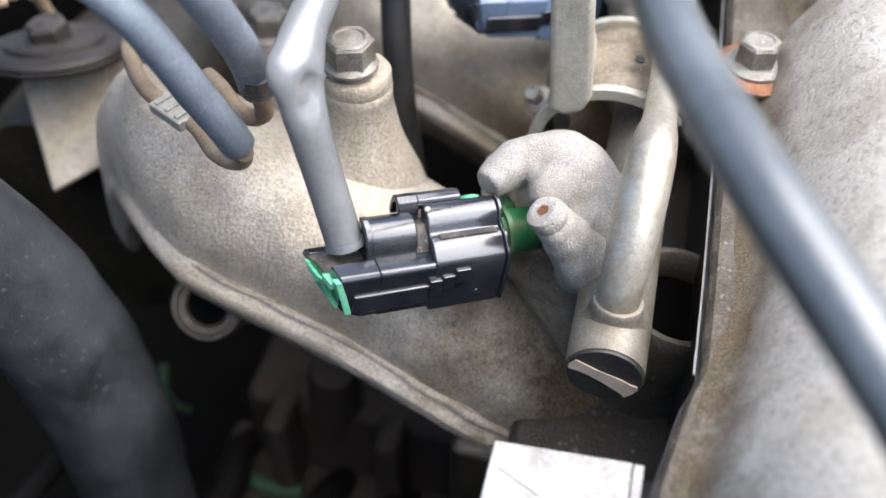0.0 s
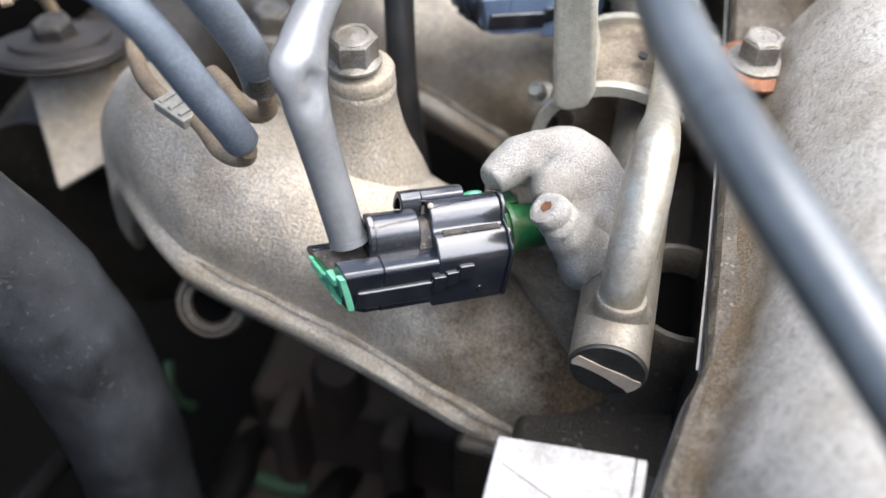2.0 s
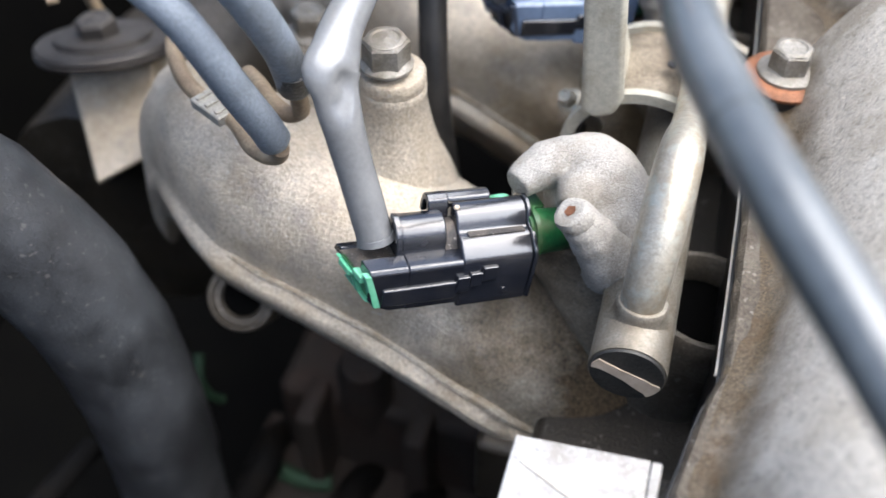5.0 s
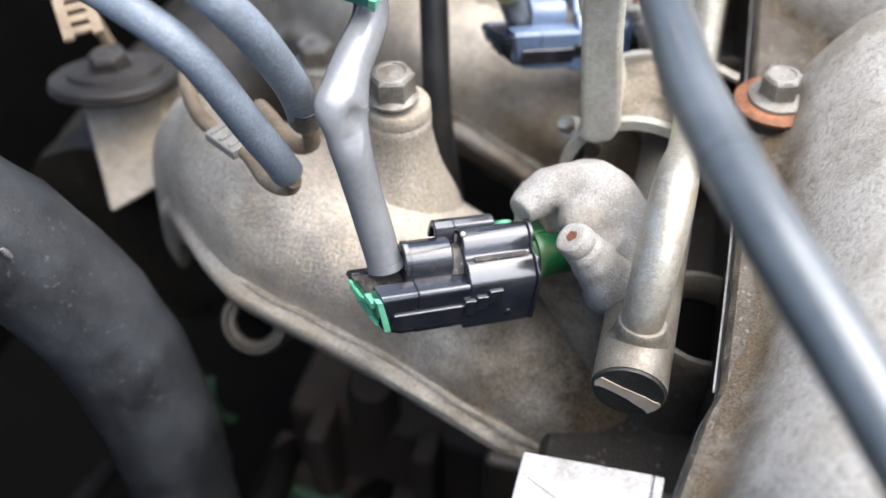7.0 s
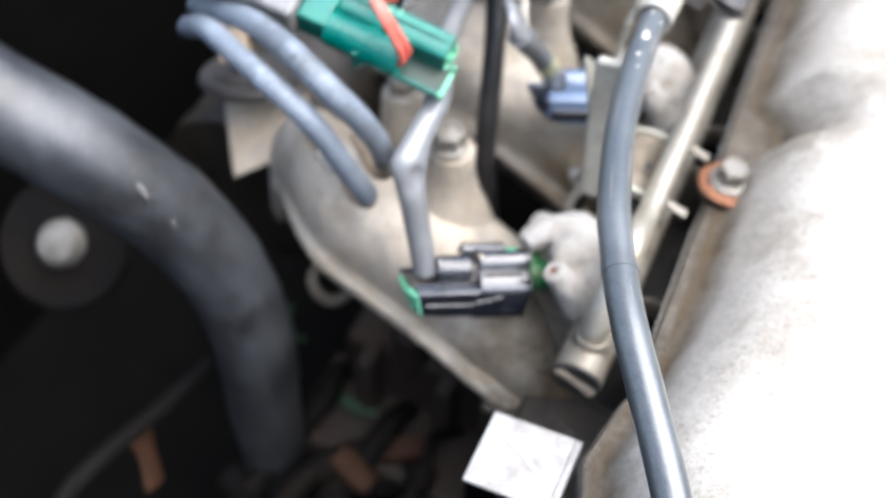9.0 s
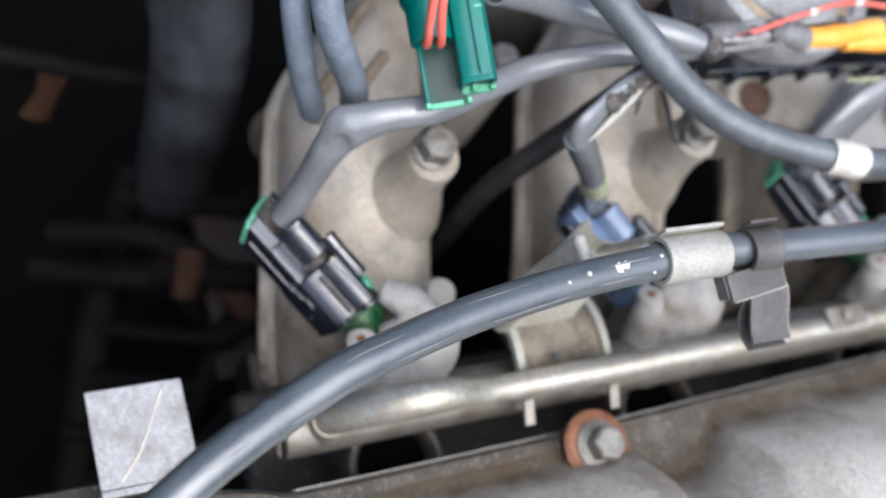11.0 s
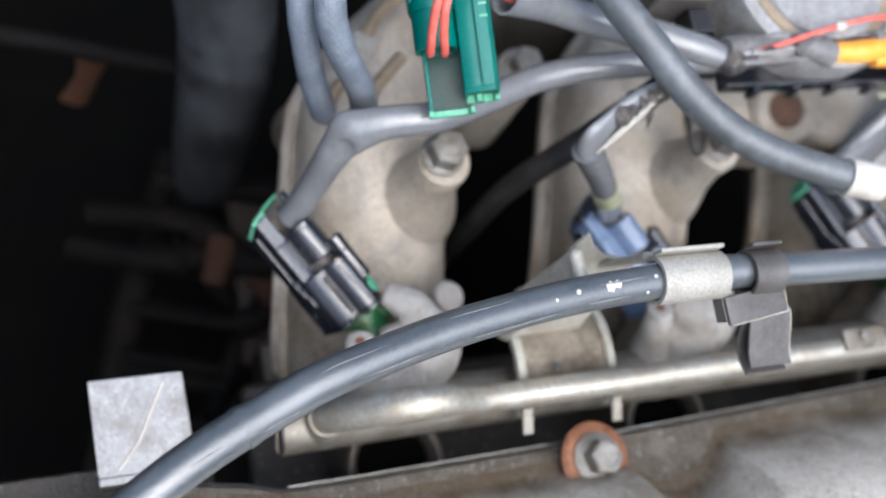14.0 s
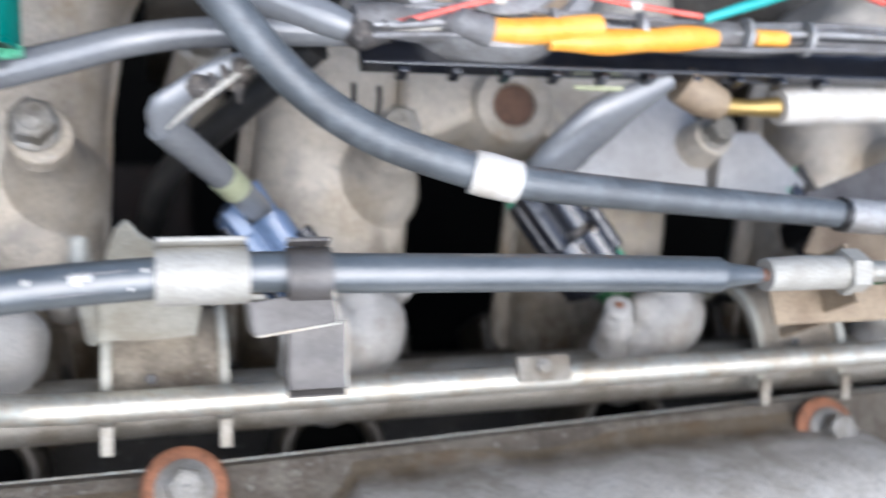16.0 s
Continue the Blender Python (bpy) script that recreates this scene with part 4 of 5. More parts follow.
part("loop", tube([(-0.0930, 0.0270, 0.100), (-0.0869, 0.0212, 0.102), (-0.0804, 0.0152, 0.102), (-0.0748, 0.0122, 0.102), (-0.0715, 0.0124, 0.1035), (-0.0700, 0.0105, 0.1075), (-0.0692, 0.0078, 0.115)], 0.0023, 18, 0.001), TAN, nipple)
tag_at = Matrix.Translation((-0.096, 0.0133, 0.0985)) @ Matrix.Rotation(radians(-27), 4, "Z")
tag = part("tag", slab((-0.0062, -0.0040, -0.0012), (0.0062, 0.0040, 0.0018), tag_at), CLIP, nipple, "grey ribbed tag", bevel=0.0005)
for i in range(3):
    part("tag_rib", slab((-0.0048 + 0.004 * i, -0.0032, 0.0018), (-0.0034 + 0.004 * i, 0.0032, 0.0025), tag_at), CLIP, tag, bevel=0.0003)

hose2 = thing("breather_hose", "grey rubber breather hose with a white band", "hose")
part("hose", tube([(-0.125, 0.052, 0.158), (-0.0800, 0.0733, 0.1625), (-0.0640, 0.0850, 0.1600), (-0.0470, 0.1015, 0.1545), (-0.0345, 0.1200, 0.153), (-0.0245, 0.1445, 0.1545), (-0.0211, 0.159, 0.1545), (-0.0165, 0.2034, 0.154), (-0.0115, 0.2555, 0.154)],
                  [0.0051, 0.0051, 0.0051, 0.0051, 0.0050, 0.0048, 0.0043, 0.0041], 26, 0.004), HOSE, hose2)
part("band", tube([(-0.0243, 0.1445, 0.1545), (-0.0232, 0.1485, 0.1548), (-0.0212, 0.1565, 0.1545)], [0.0058, 0.0060, 0.0057], 18, straight=True), WHITE, hose2, "white tape band")
part("joint", tube([(-0.0116, 0.2545, 0.154), (-0.0112, 0.2565, 0.154)], 0.0050, 20, straight=True), GASKET, hose2)
part("end_tube", tube([(-0.0112, 0.2565, 0.154), (-0.010, 0.275, 0.154), (-0.009, 0.33, 0.152)], 0.0050, 20), PLATE, hose2, "pale end tube")

radiator = thing("radiator_hose", "thick dusty black radiator hose", "hose")
part("hose", tube([(-0.26, -0.045, 0.16), (-0.206, -0.047, 0.146), (-0.1665, -0.0375, 0.118), (-0.1425, -0.0255, 0.079), (-0.1285, -0.0215, 0.036), (-0.126, -0.0205, -0.02), (-0.131, -0.019, -0.068), (-0.135, -0.015, -0.14), (-0.14, -0.01, -0.3)], 0.0185, 32, 0.008, lump=0.04), RUBBER, radiator)
for a, b in (((-0.1415, -0.0415, 0.1180), (-0.1375, -0.0420, 0.1130)), ((-0.1335, -0.0390, 0.0990), (-0.1325, -0.0385, 0.0955))):
    part("scuff", tube([a, [(p + q) / 2 for p, q in zip(a, b)], b], [0.0005, 0.0010, 0.0005], 8, 0.001), GREYWIRE, radiator, "pale scuff")

# ---- green connector, hanging loose ----
loose = thing("loose_connector", "loose green plastic plug with two red wires", "connector", (-0.0530, 0.0247, 0.1530))
GD = Vector((0.975, 0.030, -0.20)).normalized()
GS = Vector((-0.02, 0.94, 0.30))
GS = (GS - GD * GS.dot(GD)).normalized()
GU = GD.cross(GS)
GX = Matrix((GD, GS, GU)).transposed().to_4x4()


def gpart(name, bm, mat, label="", **kw):
    o = part(name, bm, mat, loose, label, **kw)
    o.matrix_local = GX
    return o


I4 = Matrix.Identity(4)
gpart("shell", extrude(millimetres((0.8, -5.8), (9.6, -5.8), (10.6, -4.6), (10.6, 3.6), (9.2, 5.6), (6.2, 5.6), (5.6, 5.0), (3.0, 5.0), (0.8, 3.8)), -0.042, -0.0030, I4), GREEN, bevel=0.0006)
gpart("shell_ridge", slab((-0.042, 0.0058, 0.0054), (-0.004, 0.0066, 0.0062)), GREEN, bevel=0.0002)
gpart("barrel", tube([(-0.042, -0.0052, 0.0006), (-0.03, -0.0052, 0.0006), (-0.0150, -0.0052, 0.0006)], 0.0060, 28, hollow=0.84), GREEN)
gpart("barrel_ring", tube([(-0.0285, -0.0052, 0.0006), (-0.0255, -0.0052, 0.0006)], 0.0066, 28, straight=True), GREEN)
gpart("floor", slab((-0.042, -0.0090, -0.0062), (0.0006, 0.0030, -0.0048)), GREEN_SHADOWED, bevel=0.0004)
gpart("side_rail", slab((-0.016, -0.0092, -0.0060), (0.0006, -0.0080, -0.0030)), GREEN, bevel=0.0004)
gpart("front_lip", extrude(millimetres((-9.4, -6.6), (2.6, -6.6), (3.6, -5.4), (3.6, -2.2), (2.2, -2.2), (1.8, -4.6), (-7.8, -4.6), (-8.0, -2.6), (-9.4, -2.6)), 0.0006, 0.0024, I4), MINT, "pale green worn lip", bevel=0.0003)
gpart("front_face", extrude(millimetres((1.6, -4.8), (9.6, -4.8), (9.6, 3.2), (8.8, 4.6), (3.4, 4.2), (1.6, 3.2)), -0.0031, -0.0026, I4), GASKET)
gpart("front_rim", extrude(millimetres((0.8, -4), (1.8, -4), (1.8, 3.0), (3.4, 4.0), (8.8, 4.6), (9.6, 3.2), (9.6, -4), (10.6, -4), (10.6, 3.6), (9.2, 5.6), (3.0, 5.0), (0.8, 3.8)), -0.0031, -0.0016, I4), GREEN, bevel=0.0002)
gpart("shell_lip", extrude(millimetres((1.6, -6.2), (9.8, -6.2), (10.9, -5.0), (10.9, -2.4), (9.4, -2.4), (9.2, -4.0), (6.6, -4.2), (6.0, -2.4), (4.4, -2.4), (4.0, -4.2), (1.6, -4.2)), -0.0031, -0.0004, I4), MINT, "pale green worn lip", bevel=0.0003)
gpart("collar", slab((-0.031, -0.0118, -0.0064), (-0.0275, 0.0114, 0.0030)), GREEN, bevel=0.0008)
gpart("rear_block", slab((-0.056, -0.0085, -0.0060), (-0.042, 0.0085, 0.0060)), GREEN, bevel=0.001)
gpart("seal", tube([(-0.0190, -0.0052, 0.0006), (-0.0182, -0.0052, 0.0006)], 0.0048, 20, straight=True), GASKET)
gpart("seal_ring", turned([(0.0024, 0.0), (0.0030, 0.0004), (0.0036, 0.0)], (-0.0181, -0.0052, 0.0006), (1, 0, 0), 20), GASKET)
for i in range(4):
    gpart("mark", slab((-0.0225 - i * 0.0034, 0.0072, 0.0055), (-0.0218 - i * 0.0034, 0.0094, 0.0058)), MINT)
for dy in (-0.0021, 0.0019):
    bm = tube([(-0.0712, 0.0192 + dy, 0.1556), (-0.0665, 0.0184 + dy, 0.1568), (-0.0650, 0.0172 + dy, 0.1610), (-0.0670, 0.0152 + dy * 0.8, 0.1690), (-0.0715, 0.0150 + dy * 0.6, 0.1765), (-0.0765, 0.0185 + dy * 0.6, 0.1800), (-0.0805, 0.0260 + dy * 0.5, 0.1765), (-0.0808, 0.0345 + dy * 0.4, 0.1665), (-0.0812, 0.0430 + dy * 0.4, 0.1595)],
              0.0012, 12, 0.002)
    bm.transform(Matrix.Translation((0.0530, -0.0247, -0.1530)))
    part("red_wire", bm, REDWIRE, loose, "red insulated wire")
plug = thing("harness_plug", "dusty grey plug joined behind the green connector", "connector")
part("body", slab((-0.022, -0.010, -0.008), (0.018, 0.010, 0.008), Matrix.Translation((-0.1215, 0.0190, 0.1690)) @ GX), GREYWIRE, plug, bevel=0.002)
part("label_tape", slab((-0.017, -0.006, 0.0081), (0.010, 0.0075, 0.0088), Matrix.Translation((-0.1215, 0.0190, 0.1690)) @ GX), PEACH, plug, "faded orange tape", bevel=0.0004)
part("wire_tail", tube([(-0.141, 0.019, 0.173), (-0.18, 0.03, 0.175), (-0.22, 0.06, 0.16), (-0.26, 0.1, 0.14)], 0.006, 16, 0.006, lump=0.1), GASKET, plug)
part("clip", slab((-0.006, -0.006, -0.004), (0.006, 0.006, 0.004), Matrix.Translation((-0.185, 0.012, 0.17))), MINT, plug, "bright green clip", bevel=0.001)
# ---- harness along the manifold ----
channel = thing("wiring_channel", "black plastic wiring channel along the intake runners", "wiring channel")
part("tray", extrude([(-0.0085, 0.0), (0.0085, 0.0), (0.0085, 0.006), (0.0070, 0.006), (0.0070, 0.0016), (-0.0070, 0.0016), (-0.0070, 0.009), (-0.0085, 0.009)], 0.122, 0.40,
                     Matrix.Translation((-0.0705, 0, 0.1335)), plane="xz"), BLACK, channel, bevel=0.0005)
for i in range(10):
    y = 0.132 + i * 0.0155
    part("clip_rib", slab((-0.0615, y, 0.1335), (-0.0598, y + 0.003, 0.1395)), BLACK, channel, bevel=0.0003)
part("strip", slab((-0.0602, 0.188, 0.1320), (-0.0590, 0.214, 0.1328)), TAPE, channel, "pale green strip")
wires = thing("taped_wires", "bundle of wires wrapped in bright orange tape", "wiring")
part("loom", tube([(-0.071, 0.118, 0.146), (-0.072, 0.14, 0.144), (-0.071, 0.2, 0.144), (-0.0725, 0.26, 0.145), (-0.072, 0.33, 0.144), (-0.072, 0.4, 0.144)], [0.005, 0.0048, 0.0045, 0.0042, 0.004], 16, 0.004, lump=0.3), GREYWIRE, wires)
part("orange_wrap", tube([(-0.0690, 0.1565, 0.1482), (-0.0685, 0.17, 0.1495), (-0.0705, 0.19, 0.1500)], [0.0034, 0.0043, 0.0034], 18, 0.002, lump=0.2), ORANGE, wires, "orange tape wrap")
part("orange_wrap", tube([(-0.0660, 0.1745, 0.1478), (-0.0665, 0.195, 0.1488), (-0.0685, 0.2175, 0.1493), (-0.0692, 0.2285, 0.1488)], [0.0026, 0.0038, 0.0038, 0.0026], 18, 0.002, lump=0.2), ORANGE, wires, "orange tape wrap")
part("orange_wrap", tube([(-0.0705, 0.243, 0.1480), (-0.0705, 0.254, 0.1480)], 0.0026, 14), ORANGE, wires)
part("tape_knot", tube([(-0.0700, 0.1440, 0.1490), (-0.0690, 0.1475, 0.1502), (-0.0688, 0.1515, 0.1496), (-0.0684, 0.1560, 0.1488)], [0.0022, 0.0042, 0.0036, 0.0040], 18, 0.0012, lump=0.7), GREYWIRE, wires, "crumpled grey tape")
part("red_wire", tube([(-0.0687, 0.1221, 0.1449), (-0.0705, 0.135, 0.150), (-0.0745, 0.155, 0.1545), (-0.0775, 0.175, 0.156), (-0.0755, 0.20, 0.1545), (-0.074, 0.225, 0.1525)], 0.0009, 10, 0.003), REDWIRE, wires)
for y_, x_, z_ in ((0.158, -0.0749, 0.1548), (0.178, -0.0775, 0.156), (0.200, -0.0755, 0.1545)):
    part("marker", tube([(x_, y_ - 0.0016, z_), (x_, y_ + 0.0016, z_)], 0.0015, 12, straight=True), WHITE, wires, "white wire marker")
part("teal_wire", tube([(-0.073, 0.223, 0.153), (-0.077, 0.238, 0.156), (-0.082, 0.255, 0.158), (-0.0835, 0.2655, 0.158)], [0.0014, 0.0018, 0.0017], 12, 0.003), TEAL, wires)
part("red_wire", tube([(-0.0835, 0.265, 0.158), (-0.083, 0.276, 0.157), (-0.081, 0.288, 0.155)], 0.0012, 10, 0.003), REDWIRE, wires)
for i in range(7):
    r = random.Random(i)
    x0, z0 = -0.0655 - 0.0015 * i, 0.1465 + r.uniform(-0.001, 0.002)
    part("wire", tube([(x0, 0.118 + 0.002 * i, z0), (x0 - r.uniform(-2, 2) * 0.001, 0.15, z0 + 0.001), (x0 + r.uniform(-3, 3) * 0.001, 0.23, z0), (x0 + r.uniform(-3, 3) * 0.001, 0.28, z0 + r.uniform(0, 3) * 0.001), (x0, 0.36, z0)],
                      0.0009, 8, 0.005), (GREYWIRE, GASKET, PLATE, GREYWIRE, TEAL, GASKET, GREYWIRE)[i], wires)
for y in (0.150, 0.176, 0.204, 0.24, 0.262):
    part("tie", turned([(0.0052, -0.001), (0.0055, -0.0008), (0.0055, 0.0008), (0.0052, 0.001)], (-0.0712, y, 0.1475), (0.1, 1, 0.05), 16), PLATE, wires, "pale cable tie")
trunk = thing("wiring_loom", "thick grey sleeve open at one end, red wires inside", "wiring")
part("sleeve", tube([(-0.0805, 0.0392, 0.1617), (-0.0848, 0.0600, 0.1490), (-0.0835, 0.0760, 0.1435), (-0.0795, 0.0930, 0.1425), (-0.0720, 0.1110, 0.1450), (-0.0685, 0.1190, 0.1456)], [0.0048, 0.0050, 0.0052, 0.0054, 0.0050, 0.0036], 22, 0.004, hollow=0.82), CONDUIT, trunk)
part("crumpled_end", tube([(-0.0692, 0.1175, 0.1456), (-0.0680, 0.1205, 0.1462), (-0.0676, 0.1240, 0.1460), (-0.0684, 0.1275, 0.1464)], [0.0040, 0.0044, 0.0034, 0.0040], 18, 0.0012, lump=0.6), DUST, trunk, "crumpled dusty tape")
for i in range(4):
    r = random.Random(40 + i)
    part("strand", tube([(-0.0690 + 0.001 * i, 0.1260, 0.1470), (-0.0700 + r.uniform(0, 4) * 0.001, 0.1330, 0.1480 + r.uniform(0, 3) * 0.001), (-0.0690 + r.uniform(-2, 3) * 0.001, 0.1450, 0.1470 + r.uniform(0, 2) * 0.001)], 0.0007, 8, 0.003),
         (PLATE, GREYWIRE, CLIP, GASKET)[i], trunk)

# sleeve of the second connector, bent with a bare tape end
sleeve2 = thing("wiring_sleeve", "grey sleeve with yellowed tape above a blue connector", "wiring sleeve", group="wiring sleeves")
part("sleeve", tube([(-0.0345, 0.0965, 0.0930), (-0.0362, 0.0895, 0.1060), (-0.0385, 0.0810, 0.1200), (-0.0415, 0.0715, 0.1335), (-0.0430, 0.0680, 0.1385)], [0.0042, 0.0042, 0.0043, 0.0047, 0.0048], 22, 0.003), CONDUIT, sleeve2)
part("tape", tube([(-0.0364, 0.0885, 0.1082), (-0.0377, 0.0840, 0.1155)], 0.0046, 20, straight=True), TAPE, sleeve2, "yellowed tape")
part("bent_end", tube([(-0.0428, 0.0682, 0.1375), (-0.0455, 0.0700, 0.1430), (-0.0530, 0.0800, 0.1465), (-0.0610, 0.0980, 0.1480)], [0.0044, 0.0036, 0.0028, 0.0024], 20, 0.002, flat=[1.0, 1.6, 1.3, 1.0], lump=0.3), CONDUIT, sleeve2)
part("torn_edge", tube([(-0.0405, 0.0690, 0.1415), (-0.0440, 0.0740, 0.1455), (-0.0500, 0.0830, 0.1490), (-0.0570, 0.0925, 0.1500)], [0.0003, 0.0006, 0.0006, 0.0003], 10, 0.002, flat=[1.0, 1.6, 1.6, 1.0]), CLIP, sleeve2, "pale torn edge")
# turns of dusty cloth tape round the sleeve's crumpled end
for i in range(7):
    u = i / 6
    c = Vector((-0.0500, 0.0765, 0.1455)).lerp(Vector((-0.0605, 0.0975, 0.1480)), u)
    d = Vector((-0.0080, 0.0190, 0.0025)).normalized() * 0.0013
    e = Vector((0.0004 * math.sin(i * 2.3), 0, 0.0005 * math.cos(i * 1.7)))
    rad = 0.0040 - 0.0008 * u + 0.0003 * math.sin(i * 4.1)
    part("tape_turn", tube([c - d, c + e, c + d], [rad * 0.9, rad * 1.06, rad * 0.93], 16, 0.001, lump=0.25), DUST, sleeve2, "dusty cloth tape")
part("tape_tail", tube([(-0.0530, 0.0850, 0.1478), (-0.0500, 0.0868, 0.1462), (-0.0475, 0.0872, 0.1425)], [0.0010, 0.0008, 0.0003], 8, 0.001, flat=[1.0, 2.2, 1.5]), DUST, sleeve2, "loose tape tail")
sleeve3 = thing("wiring_sleeve", "grey sleeve flared over the third runner", "wiring sleeve", group="wiring sleeves")
part("sleeve", tube([(-0.0385, 0.1880, 0.099), (-0.0420, 0.1865, 0.110), (-0.0530, 0.2000, 0.124), (-0.0630, 0.2200, 0.134)], [0.004, 0.006, 0.006, 0.0035], 22, 0.003, flat=[1.0, 1.4, 1.4, 1.0]), CONDUIT, sleeve3)
# grey sleeve drawn in gasket black for the shade between runners
under = thing("wiring_sleeve", "sleeve passing down between the runners, shade in its black colour", "wiring sleeve", group="wiring sleeves")
part("sleeve", tube([(-0.0690, 0.110, 0.135), (-0.0600, 0.0880, 0.105), (-0.0540, 0.0700, 0.07), (-0.0480, 0.0640, 0.03), (-0.045, 0.062, -0.02)], 0.0045, 18, 0.005), GASKET, under)

# ---- bracket, clips and plate ----
bracket = thing("cable_bracket", "cream plated bracket that carries the cable clip", "bracket")
bm = bmesh.new()
outline = ((0.0050, 0.0490, 0.1000), (0.0045, 0.0630, 0.0940), (0.0035, 0.0765, 0.0925), (-0.0080, 0.0790, 0.1330), (-0.0100, 0.0670, 0.1370), (-0.0118, 0.0620, 0.1420), (-0.0140, 0.0588, 0.1470), (-0.0125, 0.0560, 0.1440), (-0.0060, 0.0510, 0.1230))
a_ = [bm.verts.new(v) for v in outline]
b_ = [bm.verts.new((x - 0.0014, y, z - 0.0005)) for x, y, z in outline]
for i in range(len(outline)):
    j = (i + 1) % len(outline)
    bm.faces.new((a_[i], a_[j], b_[j], b_[i]))
bm.faces.new(a_)
bm.faces.new(b_)
part("plate", bm, CREAM, bracket, bevel=0.0004)
bm = bmesh.new()
edge = [(-0.0052, 0.0905), (-0.0010, 0.0890), (0.0040, 0.0915), (0.0056, 0.0965), (0.0030, 0.1270), (0.0020, 0.1575), (-0.0085, 0.1570), (-0.0078, 0.1270)]
extrude(edge, 0.0465, 0.0508, Matrix.Identity(4), bm, "xz")
part("near_flange", bm, CREAM, bracket, bevel=0.0019, segments=4)
part("arm", extrude([(-0.0090, 0.1320), (-0.0075, 0.1320), (-0.0030, 0.1580), (-0.0050, 0.1590)], 0.0668, 0.0790, Matrix.Identity(4), plane="xz"), CREAM, bracket, bevel=0.0004)


def wrap(rad, y0, y1, a0, a1, thick, centre):
    bm = bmesh.new()
    grid = []
    for i in range(25):
        a = radians(a0 + (a1 - a0) * i / 24)
        grid.append([bm.verts.new((centre[0] + math.cos(a) * r_, y, centre[1] + math.sin(a) * r_)) for r_, y in ((rad, y0), (rad, y1), (rad - thick, y1), (rad - thick, y0))])
    for p, q_ in zip(grid, grid[1:]):
        for j in range(4):
            bm.faces.new((p[j], p[(j + 1) % 4], q_[(j + 1) % 4], q_[j]))
    bm.faces.new(grid[0])
    bm.faces.new(grid[-1])
    return bm


silver = thing("cable_clip", "grey plated sheet metal clip round the cable", "clip")
part("wrap", wrap(0.0066, 0.0650, 0.0850, -60, 200, 0.0012, (0.0042, 0.1645)), CLIP, silver)
part("lip", slab((-0.0030, 0.0652, 0.1660), (-0.0018, 0.0845, 0.1712)), CLIP, silver, bevel=0.0004)
part("ear", slab((0.0085, 0.0840, 0.1610), (0.0100, 0.0890, 0.1635)), CLIP, silver, bevel=0.0004)
blackclip = thing("cable_clip", "worn black metal clip hanging open from the cable", "clip")
part("wrap", wrap(0.0064, 0.0935, 0.1035, -70, 190, 0.0011, (0.0046, 0.164)), CLIPBLACK, blackclip)
part("top_lip", slab((-0.0025, 0.0935, 0.1660), (-0.0014, 0.1032, 0.1708)), CLIPBLACK, blackclip, bevel=0.0004)
ARM = Matrix.Translation((0.0133, 0.0948, 0.1640)) @ Matrix.Rotation(radians(7.4), 4, "Z") @ Matrix.Rotation(radians(12), 4, "Y")
part("arm", slab((-0.0039, -0.0096, -0.0007), (0.0039, 0.0096, 0.0007), ARM), CLIPBLACK, blackclip, bevel=0.0003)
part("arm_lip", slab((-0.0046, -0.0100, -0.0050), (0.0030, -0.0088, -0.0005), ARM), CLIPBLACK, blackclip, bevel=0.0003)
# bright strips put the glint of the worn edges into the shape
part("worn_edge_glint", slab((-0.0039, 0.0096, -0.0007), (0.0040, 0.0099, 0.0008), ARM), STEEL, blackclip, "worn edge with its glint as a bright strip")
part("worn_edge_glint", slab((0.0039, -0.0090, -0.0006), (0.0042, 0.0098, 0.0008), ARM), STEEL, blackclip, "worn edge with its glint as a bright strip")
for name_, strip in (("strip", [(0.0150, 0.1622), (0.0185, 0.1612), (0.0225, 0.1590), (0.0262, 0.1574), (0.0298, 0.1570), (0.0298, 0.1561), (0.0260, 0.1565), (0.0222, 0.1581), (0.0182, 0.1603), (0.0150, 0.1613)]),
                     ("under_strip", [(0.0160, 0.1605), (0.0190, 0.1560), (0.0225, 0.1532), (0.0262, 0.1525), (0.0310, 0.1545), (0.0312, 0.1536), (0.0262, 0.1516), (0.0222, 0.1523), (0.0184, 0.1552), (0.0152, 0.1600)])):
    part(name_, extrude(strip, 0.0938, 0.1071, Matrix.Identity(4), plane="xz"), CLIPBLACK, blackclip, bevel=0.0002)
    part("worn_edge_glint", extrude([(x + 0.0001, z - 0.0002) for x, z in strip], 0.1071, 0.1074, Matrix.Identity(4), plane="xz"), STEEL, blackclip, "worn edge with its glint as a bright strip")

plate = thing("sheet_metal_tab", "galvanised sheet metal tab with a scratch", "bracket")
part("plate", extrude([(0.0018, -0.0795), (0.0018, -0.0526), (0.0300, -0.0508), (0.0300, -0.0783)], 0.0846, 0.0858, Matrix.Identity(4), plane="xy"), PLATE, plate, bevel=0.0004)
part("bend", extrude([(0.0300, -0.0783), (0.0300, -0.0508), (0.0325, -0.0507), (0.0325, -0.0782)], 0.0700, 0.0858, Matrix.Identity(4), plane="xy"), PLATE, plate, bevel=0.0006)
part("scratch", tube([(0.0045, -0.0585, 0.0859), (0.013, -0.0625, 0.0859), (0.021, -0.0665, 0.0859), (0.0285, -0.0725, 0.0859)], 0.0006, 6, 0.003), WHITE, plate, "bright scratch")
part("foot", slab((0.026, -0.115, 0.066), (0.05, -0.045, 0.0705)), CAST_DIRTY_SHADED, plate, bevel=0.001)

# ---- throttle housing ring and small fittings above the harness ----
ring = thing("throttle_ring", "pale cast ring with a brown groove above the harness", "ring")
